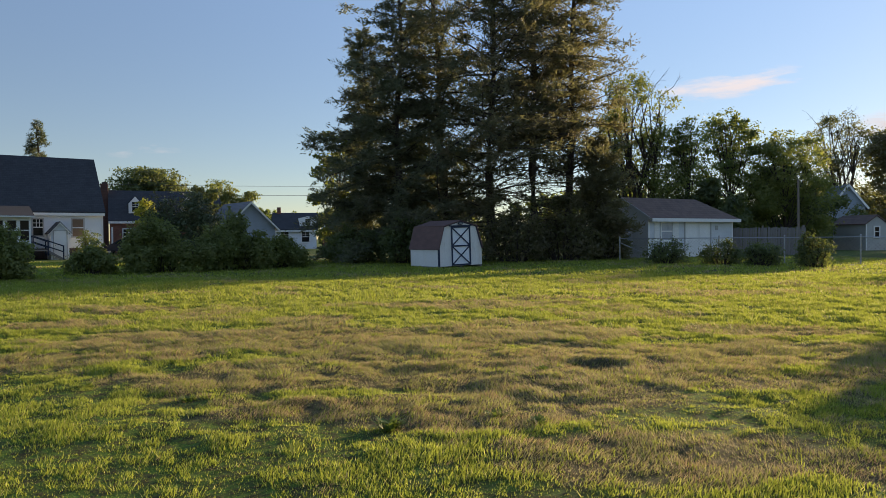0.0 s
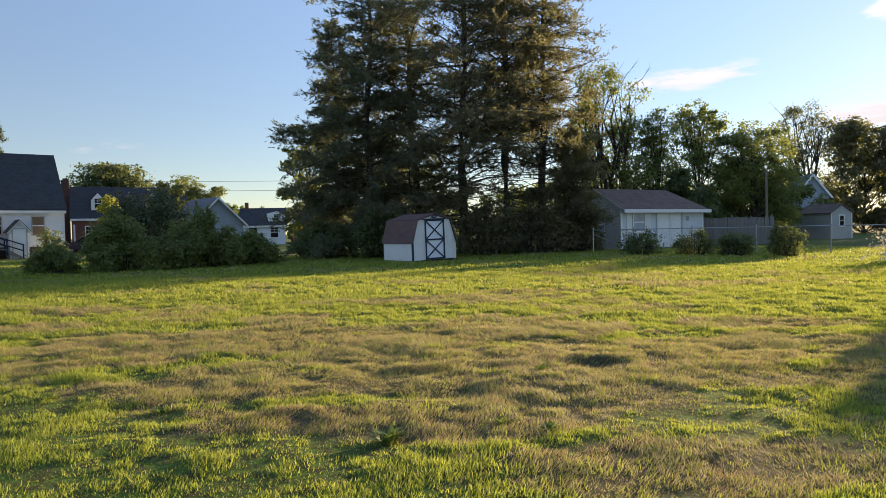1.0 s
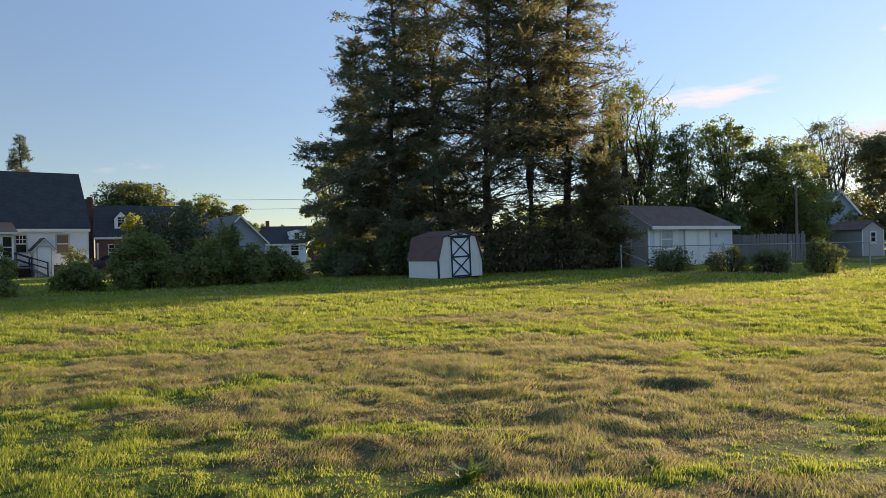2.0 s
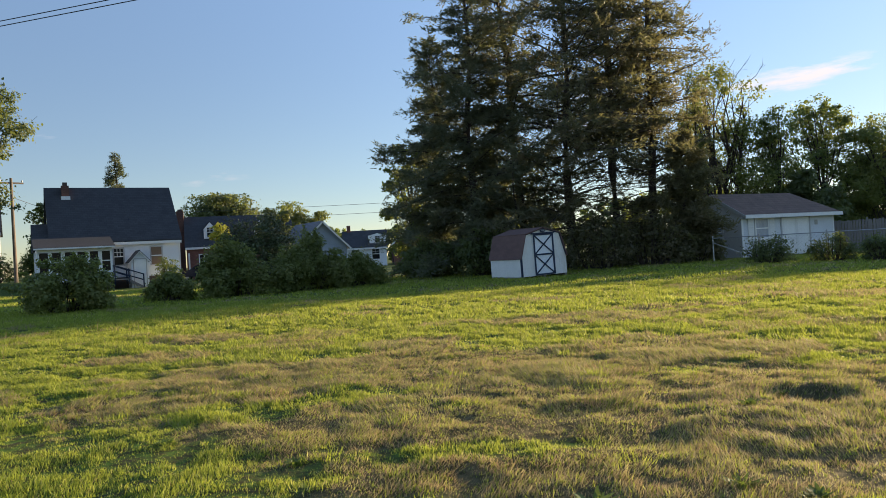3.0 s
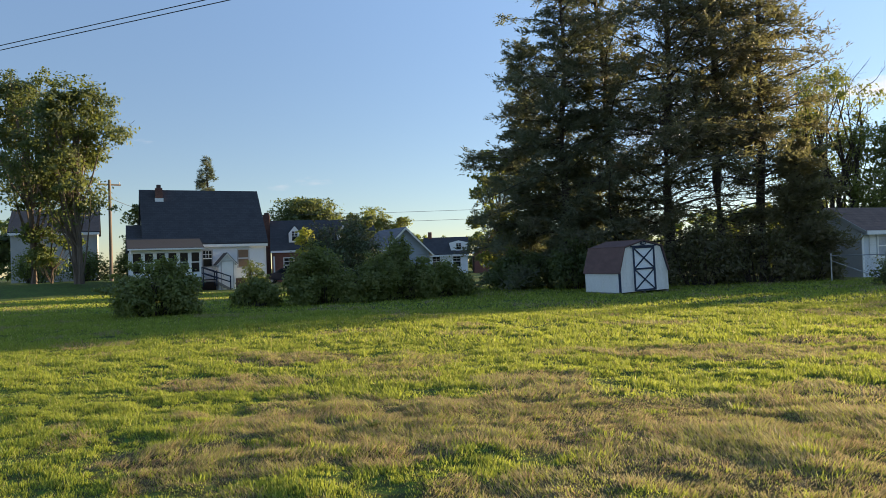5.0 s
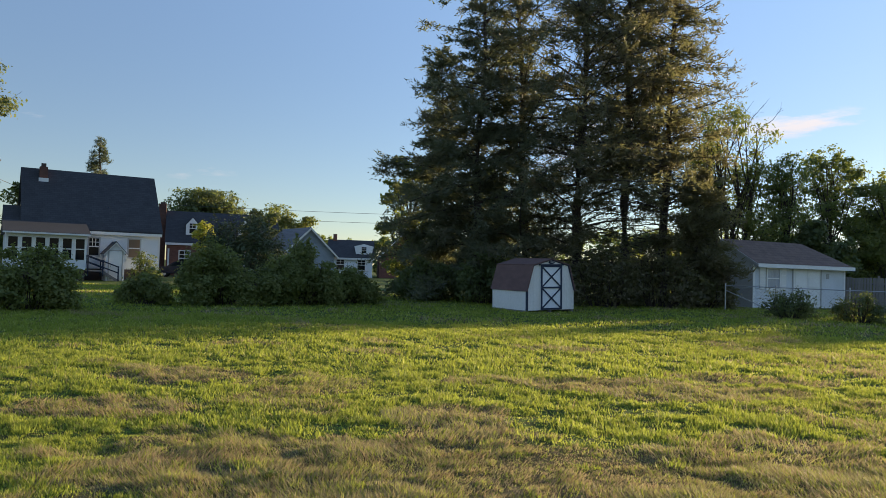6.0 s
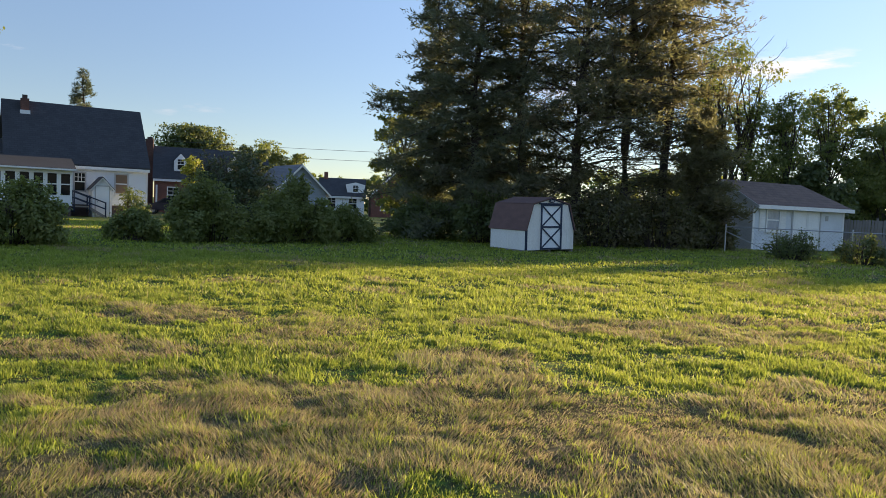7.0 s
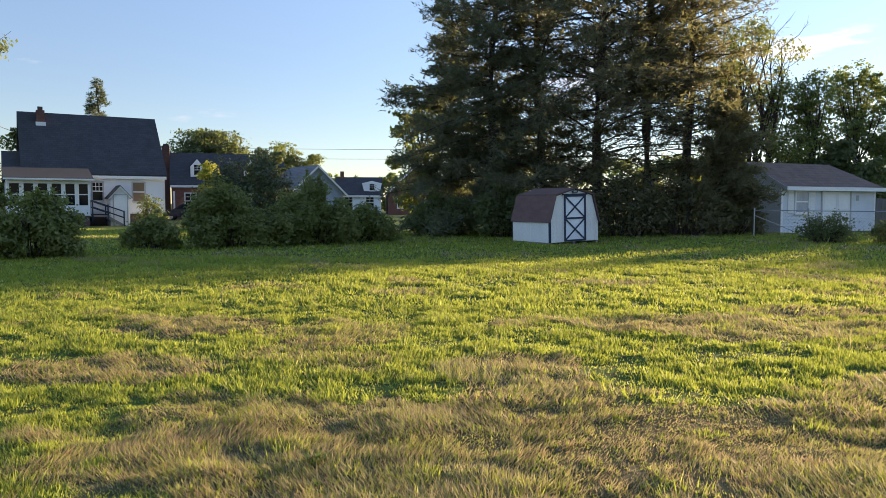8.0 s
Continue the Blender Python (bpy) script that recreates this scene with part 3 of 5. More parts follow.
def shrub(name, x, y, w, d, h, seed, foliage, label, n=4500, size=0.11, group="hedge shrubs", turn=0.0):
    rng = np.random.RandomState(seed)
    t = thing(name, pose(x, y, float(land(x, y)) - 0.03, 0, 0, turn), label, "shrub", group)
    bm = bmesh.new()
    lobes = []
    k = max(9, int(8 * w))
    for i in range(k):
        px, py = rng.uniform(-0.5, 0.5) * w * 0.8, rng.uniform(-0.5, 0.5) * d * 0.8
        edge = 1 - 0.55 * min(1, math.hypot(px / (w * 0.5), py / (d * 0.5)) ** 2)
        top = h * edge * rng.uniform(0.78, 1.02)
        lobes.append((px, py, top, rng.uniform(0.10, 0.23)))
        for s in range(3):
            bx, by = px * 0.45 + rng.normal() * 0.06, py * 0.45 + rng.normal() * 0.06
            tube(bm, [(bx, by, 0), (bx * 0.5 + px * 0.5 + rng.normal() * 0.08, by * 0.5 + py * 0.5, top * 0.45), (px + rng.normal() * 0.15 * w * 0.3, py + rng.normal() * 0.05, top * rng.uniform(0.8, 1.02))], [0.022, 0.015, 0.005], 4)
    L = np.array(lobes)
    # leafy pads over the outside of each lobe
    pads = 26
    lobe_of = np.repeat(np.arange(len(L)), pads)
    way = unit(rng.normal(size=(len(lobe_of), 3)) + [0, 0, 0.3])
    size_l = np.stack([L[:, 3] * w, L[:, 3] * 1.15 * d, L[:, 2] * 0.50], 1)[lobe_of]
    at = np.stack([L[:, 0], L[:, 1], L[:, 2] * 0.52], 1)[lobe_of] + way * size_l * rng.uniform(0.6, 1.05, (len(lobe_of), 1))
    pad_r = rng.uniform(0.08, 0.2, len(lobe_of)) * (0.5 + 0.28 * h)
    pick = rng.randint(0, len(lobe_of), n)
    off = np.clip(rng.normal(size=(n, 3)), -1.8, 1.8) * pad_r[pick][:, None] * [0.75, 0.75, 0.5]
    c = at[pick] + off
    face = way[pick] * 0.7 + unit(off) * 0.5 + [0, 0, 0.55]
    # arching shoots that stand out of the mass
    shoots = int(16 * w)
    roots = c[rng.randint(0, len(c), shoots)]
    ways = unit(roots - [0, 0, h * 0.35] + rng.normal(size=(shoots, 3)) * 0.4) + [0, 0, 0.25]
    g = rng.randint(0, shoots, n // 12)
    q = rng.rand(len(g))[:, None]
    c[: len(g)] = roots[g] + ways[g] * q * h * 0.15 - np.array([0, 0, 1]) * q ** 2 * h * 0.07 + rng.normal(size=(len(g), 3)) * 0.03
    ok = c[:, 2] > 0.03
    c, face = c[ok], face[ok]
    part("trunk", bm, M_BARK, t)
    soup("foliage", leaves(rng, c, size, 0.6, face), 4, foliage, t)
    return t


CEDAR = "tall dark evergreen with ragged drooping branches behind the barn shed"
tree_conifer("cedar_tree", -3.5, 41.5, 19.0, 4.6, 11, L_CEDAR, CEDAR, lean=(0.4, 0), density=0.60, full=0.6)
tree_conifer("cedar_tree", -0.9, 44.0, 21.5, 4.8, 12, L_CEDAR, CEDAR, density=0.35, lean=(-1.0, 0))
tree_conifer("cedar_tree", 1.6, 42.0, 22.0, 4.6, 13, L_CEDARBROWN, "tall evergreen with rusty brown needles and bare lower limbs", low=2.0, density=0.33, lean=(0.7, 0), full=0.4, bare=0.12)
tree_conifer("cedar_tree", 4.2, 42.8, 23.0, 4.7, 14, L_CEDARBROWN, "tall evergreen with rusty brown needles and a bare straight trunk", low=6.0, density=0.34, bare=0.14, full=0.35)
tree_conifer("cedar_tree", 6.4, 44.5, 22.0, 3.6, 15, L_CEDARBROWN, "tall evergreen with sunlit brownish outer branches", low=5.0, density=0.36, lean=(0.5, 0), bare=0.14, full=0.35)
tree_conifer("cedar_tree", -5.6, 43.6, 13.5, 3.2, 16, L_CEDAR, CEDAR, density=0.8)
tree_conifer("cedar_tree", 7.7, 42.3, 6.8, 2.1, 17, L_CEDARBROWN, "low spreading evergreen with rusty sunlit sprays", low=1.6, density=0.9)
# Hidden tree, added only to keep the sun off the tall shrub.
tree_broad("leafy_tree", -3.4, 60.6, 9.4, 4.0, 57, L_DARK, "dark full tree added behind the evergreens to shade the tall shrub", 0.05, 9000, 0.3, lobes=28)
tree_broad("maple_tree", -7.4, 45.0, 8.2, 2.3, 21, L_SPARSE, "small leafy green maple beside the dark evergreens", 0.12, 6500, 0.22)
for px, py, w, h, s in ((-5.4, 39.4, 3.4, 2.4, 31), (-2.6, 38.6, 3.2, 2.9, 32), (2.9, 39.6, 3.6, 3.3, 33), (5.6, 40.4, 3.6, 3.2, 34), (7.9, 41.5, 2.6, 2.3, 35)):
    shrub("undergrowth_shrub", px, py, w, 2.2, h, s, L_BROWN if s > 32 else L_DARK, "dark dense undergrowth below the evergreens", 7600, 0.16, "undergrowth")

HEDGE = "dense dark green hedge shrub at the lawn's edge"
for px, py, w, d, h, s in ((-14.9, 24.0, 2.65, 2.4, 2.1, 41), (-13.6, 27.9, 1.8, 1.6, 1.25, 42), (-11.9, 30.0, 2.7, 2.4, 2.65, 43), (-9.6, 31.9, 3.0, 2.6, 2.75, 44), (-8.2, 34.0, 2.3, 2.0, 2.0, 45)):
    shrub("hedge_shrub", px, py, w, d, h, s, L_HEDGE, HEDGE, int(3300 * w * h), 0.11, "hedge shrubs", 40)
shrub("tall_shrub", -17.8, 46.5, 5.4, 3.6, 5.2, 47, L_SHADED, "tall green shrub behind the hedge, coloured dark as in shade", 19000, 0.16, "hedge shrubs")
tree_broad("golden_tree", -21.1, 48.4, 4.1, 0.85, 48, L_YELLOW, "small round bright yellow-green tree behind the hedge", 0.52, 3400, 0.15, lobes=16, group="hedge trees", puff=1.25)
for px, py, w, h, s in ((-44.2, 61.0, 3.6, 3.6, 37), (-47.5, 59.0, 4.0, 3.2, 38), (-51.0, 56.5, 4.0, 3.4, 39), (-53.5, 52.0, 4.0, 3.4, 40)):
    shrub("garden_shrub", px, py, w, 2.6, h, s, L_MAPLE, "tall green garden shrub beyond the side lawn", 3600, 0.2, "garden shrubs")
shrub("sapling_shrub", -26.1, 50.2, 1.5, 1.2, 2.5, 46, L_HEDGE, "thin leafy sapling before the white house", 1500, 0.15, "garden shrubs")
shrub("low_shrub", -25.6, 57.4, 4.0, 1.2, 0.7, 49, L_YELLOW, "low yellow-green plants in a sunlit bed", 900, 0.12, "garden shrubs")
LITTLE = "small rounded shrub in front of the chain-link fence"
for px, py, w, h, s in ((9.6, 34.8, 2.2, 1.45, 51), (11.8, 34.0, 1.6, 1.4, 52), (12.9, 32.0, 1.8, 1.2, 53), (14.2, 30.4, 1.45, 1.6, 54)):
    shrub("fence_shrub", px, py, w, 1.5, h, s, L_DARK, LITTLE, 3000, 0.10, "fence shrubs")
shrub("blossom_shrub", 15.4, 24.9, 1.7, 1.5, 1.5, 56, L_PETAL, "thin shrub with pale blossoms beside the fence", 700, 0.11, "fence shrubs")
# Out of view; added so its shadow falls on the lawn at the right.
shrub("side_shrub", 14.35, 17.2, 3.5, 3.4, 2.5, 55, L_HEDGE, "unseen leafy shrub added to throw its shade over the lawn", 15000, 0.16, "side shrubs")

tree_broad("leafy_tree", 12.4, 55.2, 13.4, 4.0, 61, L_SPARSE, "thin spring-green tree behind the garage with bare twigs on top", 0.06, 15000, 0.20, lobes=54, fill=0.4, stems=4, twigs=34)
tree_broad("leafy_tree", 15.9, 54.5, 10.4, 1.6, 62, L_MAPLE, "slim ivy-clad tree behind the garage", 0.04, 7000, 0.20, lobes=30, lean=(0.03, 0), puff=1.7)
tree_broad("leafy_tree", 14.4, 57.5, 10.0, 3.4, 60, L_SPARSE, "sunlit green tree behind the garage", 0.08, 4800, 0.24, lobes=26)
tree_broad("leafy_tree", 21.2, 60.5, 11.6, 3.9, 63, L_MAPLE, "full dark green tree behind the board fence", 0.03, 13000, 0.25, lobes=48, puff=0.92, fill=0.7)
tree_broad("leafy_tree", 24.6, 58.6, 9.5, 4.8, 64, L_SPARSE, "broad sunlit green tree behind the board fence", 0.02, 22000, 0.22, lobes=46, puff=0.95, fill=0.6)
tree_broad("leafy_tree", 42.5, 87.0, 15.8, 4.6, 65, L_BROWN, "pale thin-leaved tree far behind the yards", 0.22, 9500, 0.22, lobes=48, fill=0.35, stems=3, twigs=18)
tree_broad("leafy_tree", 50.8, 89.5, 13.9, 7.2, 66, L_BROWN, "dense bronze-green tree behind the grey shed", 0.0, 26000, 0.42, lobes=34)
# Tree outside the view, added to carry the shade across the lawn.
tree_broad("leafy_tree", 63.5, 90.5, 13.9, 6.4, 93, L_BROWN, "dense bronze-green tree, unseen, added to shade the lawn", 0.0, 16000, 0.5, lobes=34)
tree_broad("leafy_tree", 17.6, 54.2, 5.5, 2.8, 67, L_DARK, "low dark tree behind the garage", 0.04, 12000, 0.30)
tree_broad("leafy_tree", 8.0, 58.0, 4.8, 3.0, 68, L_SPARSE, "sunlit green tree showing between the evergreens", 0.06, 7000, 0.28)
tree_broad("leafy_tree", 27.8, 63.0, 4.6, 3.2, 69, L_DARK, "low dark green tree behind the board fence", 0.04, 9500, 0.30)
tree_broad("leafy_tree", 34.2, 71.0, 5.0, 2.8, 94, L_DARK, "low dark green tree before the distant gabled house", 0.02, 8000, 0.28)
tree_broad("leafy_tree", 26.4, 63.5, 7.1, 4.2, 59, L_DARK, "low dark green tree behind the board fence", 0.04, 17000, 0.30)
tree_broad("yard_tree", -39.4, 48.5, 15.0, 4.0, 71, L_DARK, "tall leafy yard tree with a forked pale trunk", 0.33, 24000, 0.25, M_BARKLIT, lean=(-0.03, 0), lobes=30, fill=0.75, stems=2, puff=1.1)
tree_broad("yard_tree", -44.0, 51.0, 6.0, 2.6, 72, L_MAPLE, "small leafy yard tree", 0.2, 5500, 0.24, M_BARKLIT)
tree_broad("yard_tree", -44.7, 50.0, 16.7, 3.8, 70, L_DARK, "tall leafy yard tree beyond the lawn", 0.36, 20000, 0.26, M_BARKLIT, lobes=28, fill=0.9, puff=1.15)
tree_conifer("spruce_tree", -39.9, 66.4, 11.7, 3.6, 73, L_SPRUCE, "pointed blue-green spruce behind the white house", density=1.0, full=1.0, size=0.2, even=True)
tree_broad("far_tree", -46.6, 103.0, 10.6, 5.5, 74, L_DARK, "dome-shaped dull green tree on the skyline", 0.28, 22000, 0.40, lobes=50, puff=1.45)
tree_broad("far_tree", -24.8, 68.5, 6.9, 2.3, 75, L_DARK, "leafy green tree behind the brick house", 0.08, 8000, 0.28)
tree_broad("far_tree", -28.6, 83.0, 8.2, 2.6, 76, L_SPARSE, "light green tree on the skyline", 0.02, 8000, 0.26, lobes=40, puff=1.1)
tree_broad("far_tree", -26.0, 84.0, 7.3, 1.7, 77, L_SPARSE, "light green tree on the skyline", 0.02, 5000, 0.26, lobes=34, puff=1.2)
tree_broad("far_tree", -43.5, 62.5, 7.4, 2.6, 78, L_DARK, "dark tree beside the white house", 0.06, 6500, 0.30)
for px, py, h, w, s in ((-23, 120, 6.5, 6, 81), (-13, 124, 6.2, 7, 82), (-33, 118, 6.0, 6, 83), (-2, 120, 7.5, 8, 84), (10, 112, 8.0, 8, 85), (24, 108, 8.5, 8, 86), (36, 110, 8.0, 8, 87), (50, 105, 9.0, 8, 88), (62, 95, 9.0, 8, 89), (-62, 92, 8.0, 7, 90), (-74, 80, 8.5, 7, 91), (-60, 66, 6.5, 5, 92)):
    tree_broad("far_tree", px, py, h, w, s, L_MAPLE if s % 2 else L_DARK, "distant green tree on the skyline", 0.04, 3600, 0.62, group="distant trees")

# ---- buildings ----
def clapboard(x0, x1, z0, z1, y, step=0.16, depth=0.022, top=None):
    """Lapped boards over a wall face that looks to -y; top(z) narrows them under a gable."""
    bm = bmesh.new()
    z = z0
    while z < z1 - 0.02:
        zt = min(z + step, z1)
        a0, a1 = (x0, x1) if top is None else top(z)
        b0, b1 = (x0, x1) if top is None else top(zt)
        if a1 - a0 > 0.05:
            vs = [bm.verts.new(p) for p in ((a0, y - depth, z), (a1, y - depth, z), (b1, y - 0.004, zt), (b0, y - 0.004, zt), (a0, y, z), (a1, y, z))]
            bm.faces.new(vs[:4])
            bm.faces.new((vs[0], vs[4], vs[5], vs[1]))
        z = zt
    return bm


def window(parent, x, z, w, h, y, shade=None, mullions=1, sash=True, trim=0.09, casing=None):
    """A framed window set on a wall face that looks to -y; x, z its lower left corner."""
    bm = bmesh.new()
    for s in ((x - trim, z - trim, x, z + h + trim), (x + w, z - trim, x + w + trim, z + h + trim), (x, z + h, x + w, z + h + trim), (x, z - trim, x + w, z)):
        box(bm, s[0], y - 0.05, s[1], s[2], y + 0.02, s[3])
    frame_ob = part("window_frame", bm, casing or M_TRIM, parent)
    bm = bmesh.new()
    if sash:
        box(bm, x, y - 0.035, z + h * 0.48, x + w, y + 0.0, z + h * 0.54)
    for k in range(mullions):
        mx = x + w * (k + 1) / (mullions + 1)
        box(bm, mx - 0.018, y - 0.028, z + h * 0.54, mx + 0.018, y, z + h)
    if mullions:
        box(bm, x, y - 0.028, z + h * 0.76, x + w, y, z + h * 0.79)
    if sash or mullions:
        part("sash_bar", bm, M_TRIM, frame_ob)
    else:
        bm.free()
    part("pane", boxed(x, y - 0.012, z, x + w, y + 0.01, z + h), shade or M_GLASS, frame_ob, ("drawn tan shade behind the pane" if shade is M_SHADE else "pane coloured pale blue-grey as if reflecting sky") if shade else "")
    part("window_sill", boxed(x - trim - 0.03, y - 0.09, z - trim - 0.05, x + w + trim + 0.03, y + 0.01, z - trim), M_TRIM, frame_ob)
    return frame_ob


def gable_roof(x0, x1, y0, y1, eave, ridge, over=0.25, thick=0.14, axis="x"):
    """Two sloping slabs; the ridge runs along x (or y)."""
    bm = bmesh.new()
    if axis == "x":
        ym = (y0 + y1) / 2
        k = (ridge - eave) / (ym - y0)
        prism(bm, [(y0 - over, eave - k * over), (ym, ridge), (y1 + over, eave - k * over), (y1 + over, eave - k * over + thick), (ym, ridge + thick * 1.2), (y0 - over, eave - k * over + thick)], x0 - over, x1 + over, "x")
    else:
        xm = (x0 + x1) / 2
        k = (ridge - eave) / (xm - x0)
        prism(bm, [(x0 - over, eave - k * over), (xm, ridge), (x1 + over, eave - k * over), (x1 + over, eave - k * over + thick), (xm, ridge + thick * 1.2), (x0 - over, eave - k * over + thick)], y0 - over, y1 + over, "y")
    return bm


# barn-style garden shed
def barn_shed():
    W, D = 2.44, 2.36
    t = thing("barn_shed", pose(-0.71, 33.7, -0.13, 0, -1.5, 38), "cream gambrel-roofed barn shed with dark-trimmed double-cross door", "shed")
    prof = [(0, 0.10), (0, 0.90), (0.31, 1.90), (W / 2, 2.14), (W - 0.31, 1.90), (W, 0.90), (W, 0.10)]
    part("wall", prism(bmesh.new(), prof, 0.0, D, "y"), M_SHED, t, "cream panel walls")
    # panel grooves show as thin raised seams on the side
    for k in range(1, 2):
        part("seam", boxed(-0.008, D * k / 2 - 0.012, 0.12, 0.0, D * k / 2 + 0.012, 0.88), M_SHED, t)
    for (a, b) in zip(prof[1:5], prof[2:6]):
        dx, dz = b[0] - a[0], b[1] - a[1]
        ln = math.hypot(dx, dz)
        nx_, nz_ = -dz / ln, dx / ln
        ex, ez = dx / ln * 0.04, dz / ln * 0.04
        q = [(a[0] - ex, a[1] - ez), (b[0] + ex, b[1] + ez), (b[0] + ex + nx_ * 0.045, b[1] + ez + nz_ * 0.045), (a[0] - ex + nx_ * 0.045, a[1] - ez + nz_ * 0.045)]
        part("roof", prism(bmesh.new(), q, -0.07, D + 0.07, "y"), M_SHEDROOF, t, "weathered maroon shingles")
    # dark edge trims along the gable front
    for (a, b) in zip(prof[1:5], prof[2:6]):
        part("gable_trim", bar(bmesh.new(), (a[0], -0.02, a[1]), (b[0], -0.02, b[1]), 0.035, 0.05), M_NAVY, t)
    for x in (0.0,):
        part("corner_trim", boxed(x - 0.022, -0.022, 0.10, x + 0.05, 0.05, 0.90), M_NAVY, t)
    for x0 in (0.34, W - 0.36):
        part("seam", boxed(x0 - 0.01, -0.006, 0.12, x0 + 0.01, 0, 1.85), M_SHED, t)
    # door
    dx0, dx1, dz0, dz1 = 0.68, 1.76, 0.12, 1.90
    d = part("door", boxed(dx0, -0.035, dz0, dx1, -0.002, dz1), M_SHEDDOOR, t, "pale blue-white plywood door")
    zm = (dz0 + dz1) / 2
    for z in (dz0 + 0.03, zm, dz1 - 0.03):
        part("rail", boxed(dx0, -0.062, z - 0.035, dx1, -0.036, z + 0.035), M_NAVY, d, "dark painted board")
    for x in (dx0 + 0.03, dx1 - 0.03):
        part("stile", boxed(x - 0.035, -0.066, dz0, x + 0.035, -0.037, dz1), M_NAVY, d, "dark painted board")
    for z0, z1 in ((dz0 + 0.06, zm - 0.03), (zm + 0.03, dz1 - 0.06)):
        for a, b, yy in (((dx0 + 0.06, z0), (dx1 - 0.06, z1), -0.047), ((dx0 + 0.06, z1), (dx1 - 0.06, z0), -0.051)):
            part("cross_brace", bar(bmesh.new(), (a[0], yy, a[1]), (b[0], yy, b[1]), 0.02, 0.055), M_NAVY, d, "dark painted board")
    part("lintel", boxed(dx0 - 0.08, -0.07, dz1 + 0.002, dx1 + 0.08, -0.002, dz1 + 0.055), M_NAVY, t)
    bm = bmesh.new()
    bmesh.ops.create_cone(bm, cap_ends=True, segments=20, radius1=0.15, radius2=0.14, depth=0.04, matrix=pose(W / 2, -0.055, 2.03, 90, 0, 0) @ Matrix.Diagonal((1.0, 0.45, 1, 1)))
    v = part("vent", bm, M_NAVY, t, "dark oval gable vent")
    for z in (2.01, 2.035, 2.06):
        part("louvre", boxed(W / 2 - 0.09, -0.084, z - 0.005, W / 2 + 0.09, -0.0755, z + 0.007), M_STEEL, v)
    for x in (0.0, W / 2 - 0.05, W - 0.1):
        part("skid", boxed(x, 0.02, 0.0, x + 0.1, D, 0.098), M_GREYWOOD, t)
    for x, y in ((0.05, 0.3), (0.9, -0.02), (2.2, 0.3)):
        b = part("support_block", boxed(x, y, -0.08, x + 0.35, y + 0.2, 0.0, bevel=0.01), M_FOUND, t)


barn_shed()


# white cape house with a glazed back porch
def cape_house():
    W, D, E, R = 8.45, 7.5, 3.46, 7.5
    t = thing("cape_house", pose(-26.87, 53.52, 0, 0, 0, 39.5), "white one-and-a-half-storey house with a steep charcoal roof", "house")
    part("foundation", boxed(-W + 0.03, 0.03, -0.3, -0.03, D - 0.03, 0.78), M_FOUND, t, "dark brick foundation")
    wall = prism(bmesh.new(), [(0, 0.78), (D, 0.78), (D, E), (D / 2, R - 0.02), (0, E)], -W, 0, "x")
    part("wall", wall, M_WHITE, t, "white siding")
    k = (R - E) / (D / 2)
    part("roof", gable_roof(-W, 0, 0, D, E, R, 0.16, 0.14), M_DARKROOF, t, "charcoal asphalt shingles")
    part("fascia", boxed(-W - 0.1, -0.2, E - 0.34, 0.1, -0.163, E - 0.14), M_TRIM, t)
    part("frieze", boxed(-W, -0.03, E - 0.30, 0, -0.002, E - 0.16), M_TRIM, t)
    for x in (-0.05, -W + 0.05):
        part("corner_board", boxed(x - 0.06, -0.025, 0.78, x + 0.06, 0.0, E - 0.3), M_TRIM, t)
    # chimney on the ridge
    c = part("chimney", boxed(-W + 0.95, D / 2 - 0.75, R - 0.9, -W + 1.45, D / 2 - 0.2, R + 0.25), M_OLDBRICK, t, "short brick chimney")
    part("chimney_cap", boxed(-W + 1.05, D / 2 - 0.6, R + 0.25, -W + 1.35, D / 2 - 0.35, R + 0.5), M_FOUND, c)
    part("flashing", boxed(-W + 0.9, D / 2 - 0.9, R - 0.98, -W + 1.5, D / 2 - 0.752, R - 0.55), M_TRIM, c, "white flashing at the base")
    bm = tube(bmesh.new(), [(-3.25, 1.35, E + 1.3), (-3.25, 1.35, E + 1.65)], [0.045, 0.045], 10)
    part("vent_pipe", bm, M_NAVY, t)
    window(t, -4.55, 1.7, 0.6, 1.15, -0.002, None, 2, casing=M_GREYTRIM)
    window(t, -2.05, 1.62, 0.72, 1.25, -0.002, M_SHADE, 0, True, casing=M_GREYTRIM)
    # gabled cellar entry
    e = part("cellar_entry", prism(bmesh.new(), [(-3.68, 0.0), (-3.68, 1.95), (-3.1, 2.60), (-2.52, 1.95), (-2.52, 0.0)], -1.6, -0.004, "y"), M_WHITE, t, "small white gabled cellar entry")
    for a, b in (((-3.84, 1.78), (-3.1, 2.62)), ((-3.1, 2.62), (-2.36, 1.78))):
        bm = bmesh.new()
        prism(bm, [a, b, (b[0], b[1] + 0.05), (a[0], a[1] + 0.05)], -1.78, 0.0, "y")
        part("entry_roof", bm, M_DARKROOF, e)
        part("rake_trim", bar(bmesh.new(), (a[0], -1.74, a[1] - 0.045), (b[0], -1.74, b[1] - 0.045), 0.04, 0.07), M_TRIM, e)
    dr = part("entry_door", boxed(-3.48, -1.65, 0.06, -2.70, -1.602, 1.98, bevel=0.008), M_TRIM, e, "plain white door")
    part("door_knob", tube(bmesh.new(), [(-3.40, -1.65, 1.0), (-3.40, -1.71, 1.0)], [0.03, 0.035], 8), M_STEEL, dr)
    for x in (-3.52, -2.66):
        part("door_casing", boxed(x - 0.03, -1.64, 0.0, x + 0.03, -1.603, 2.02), M_GREYTRIM, e)
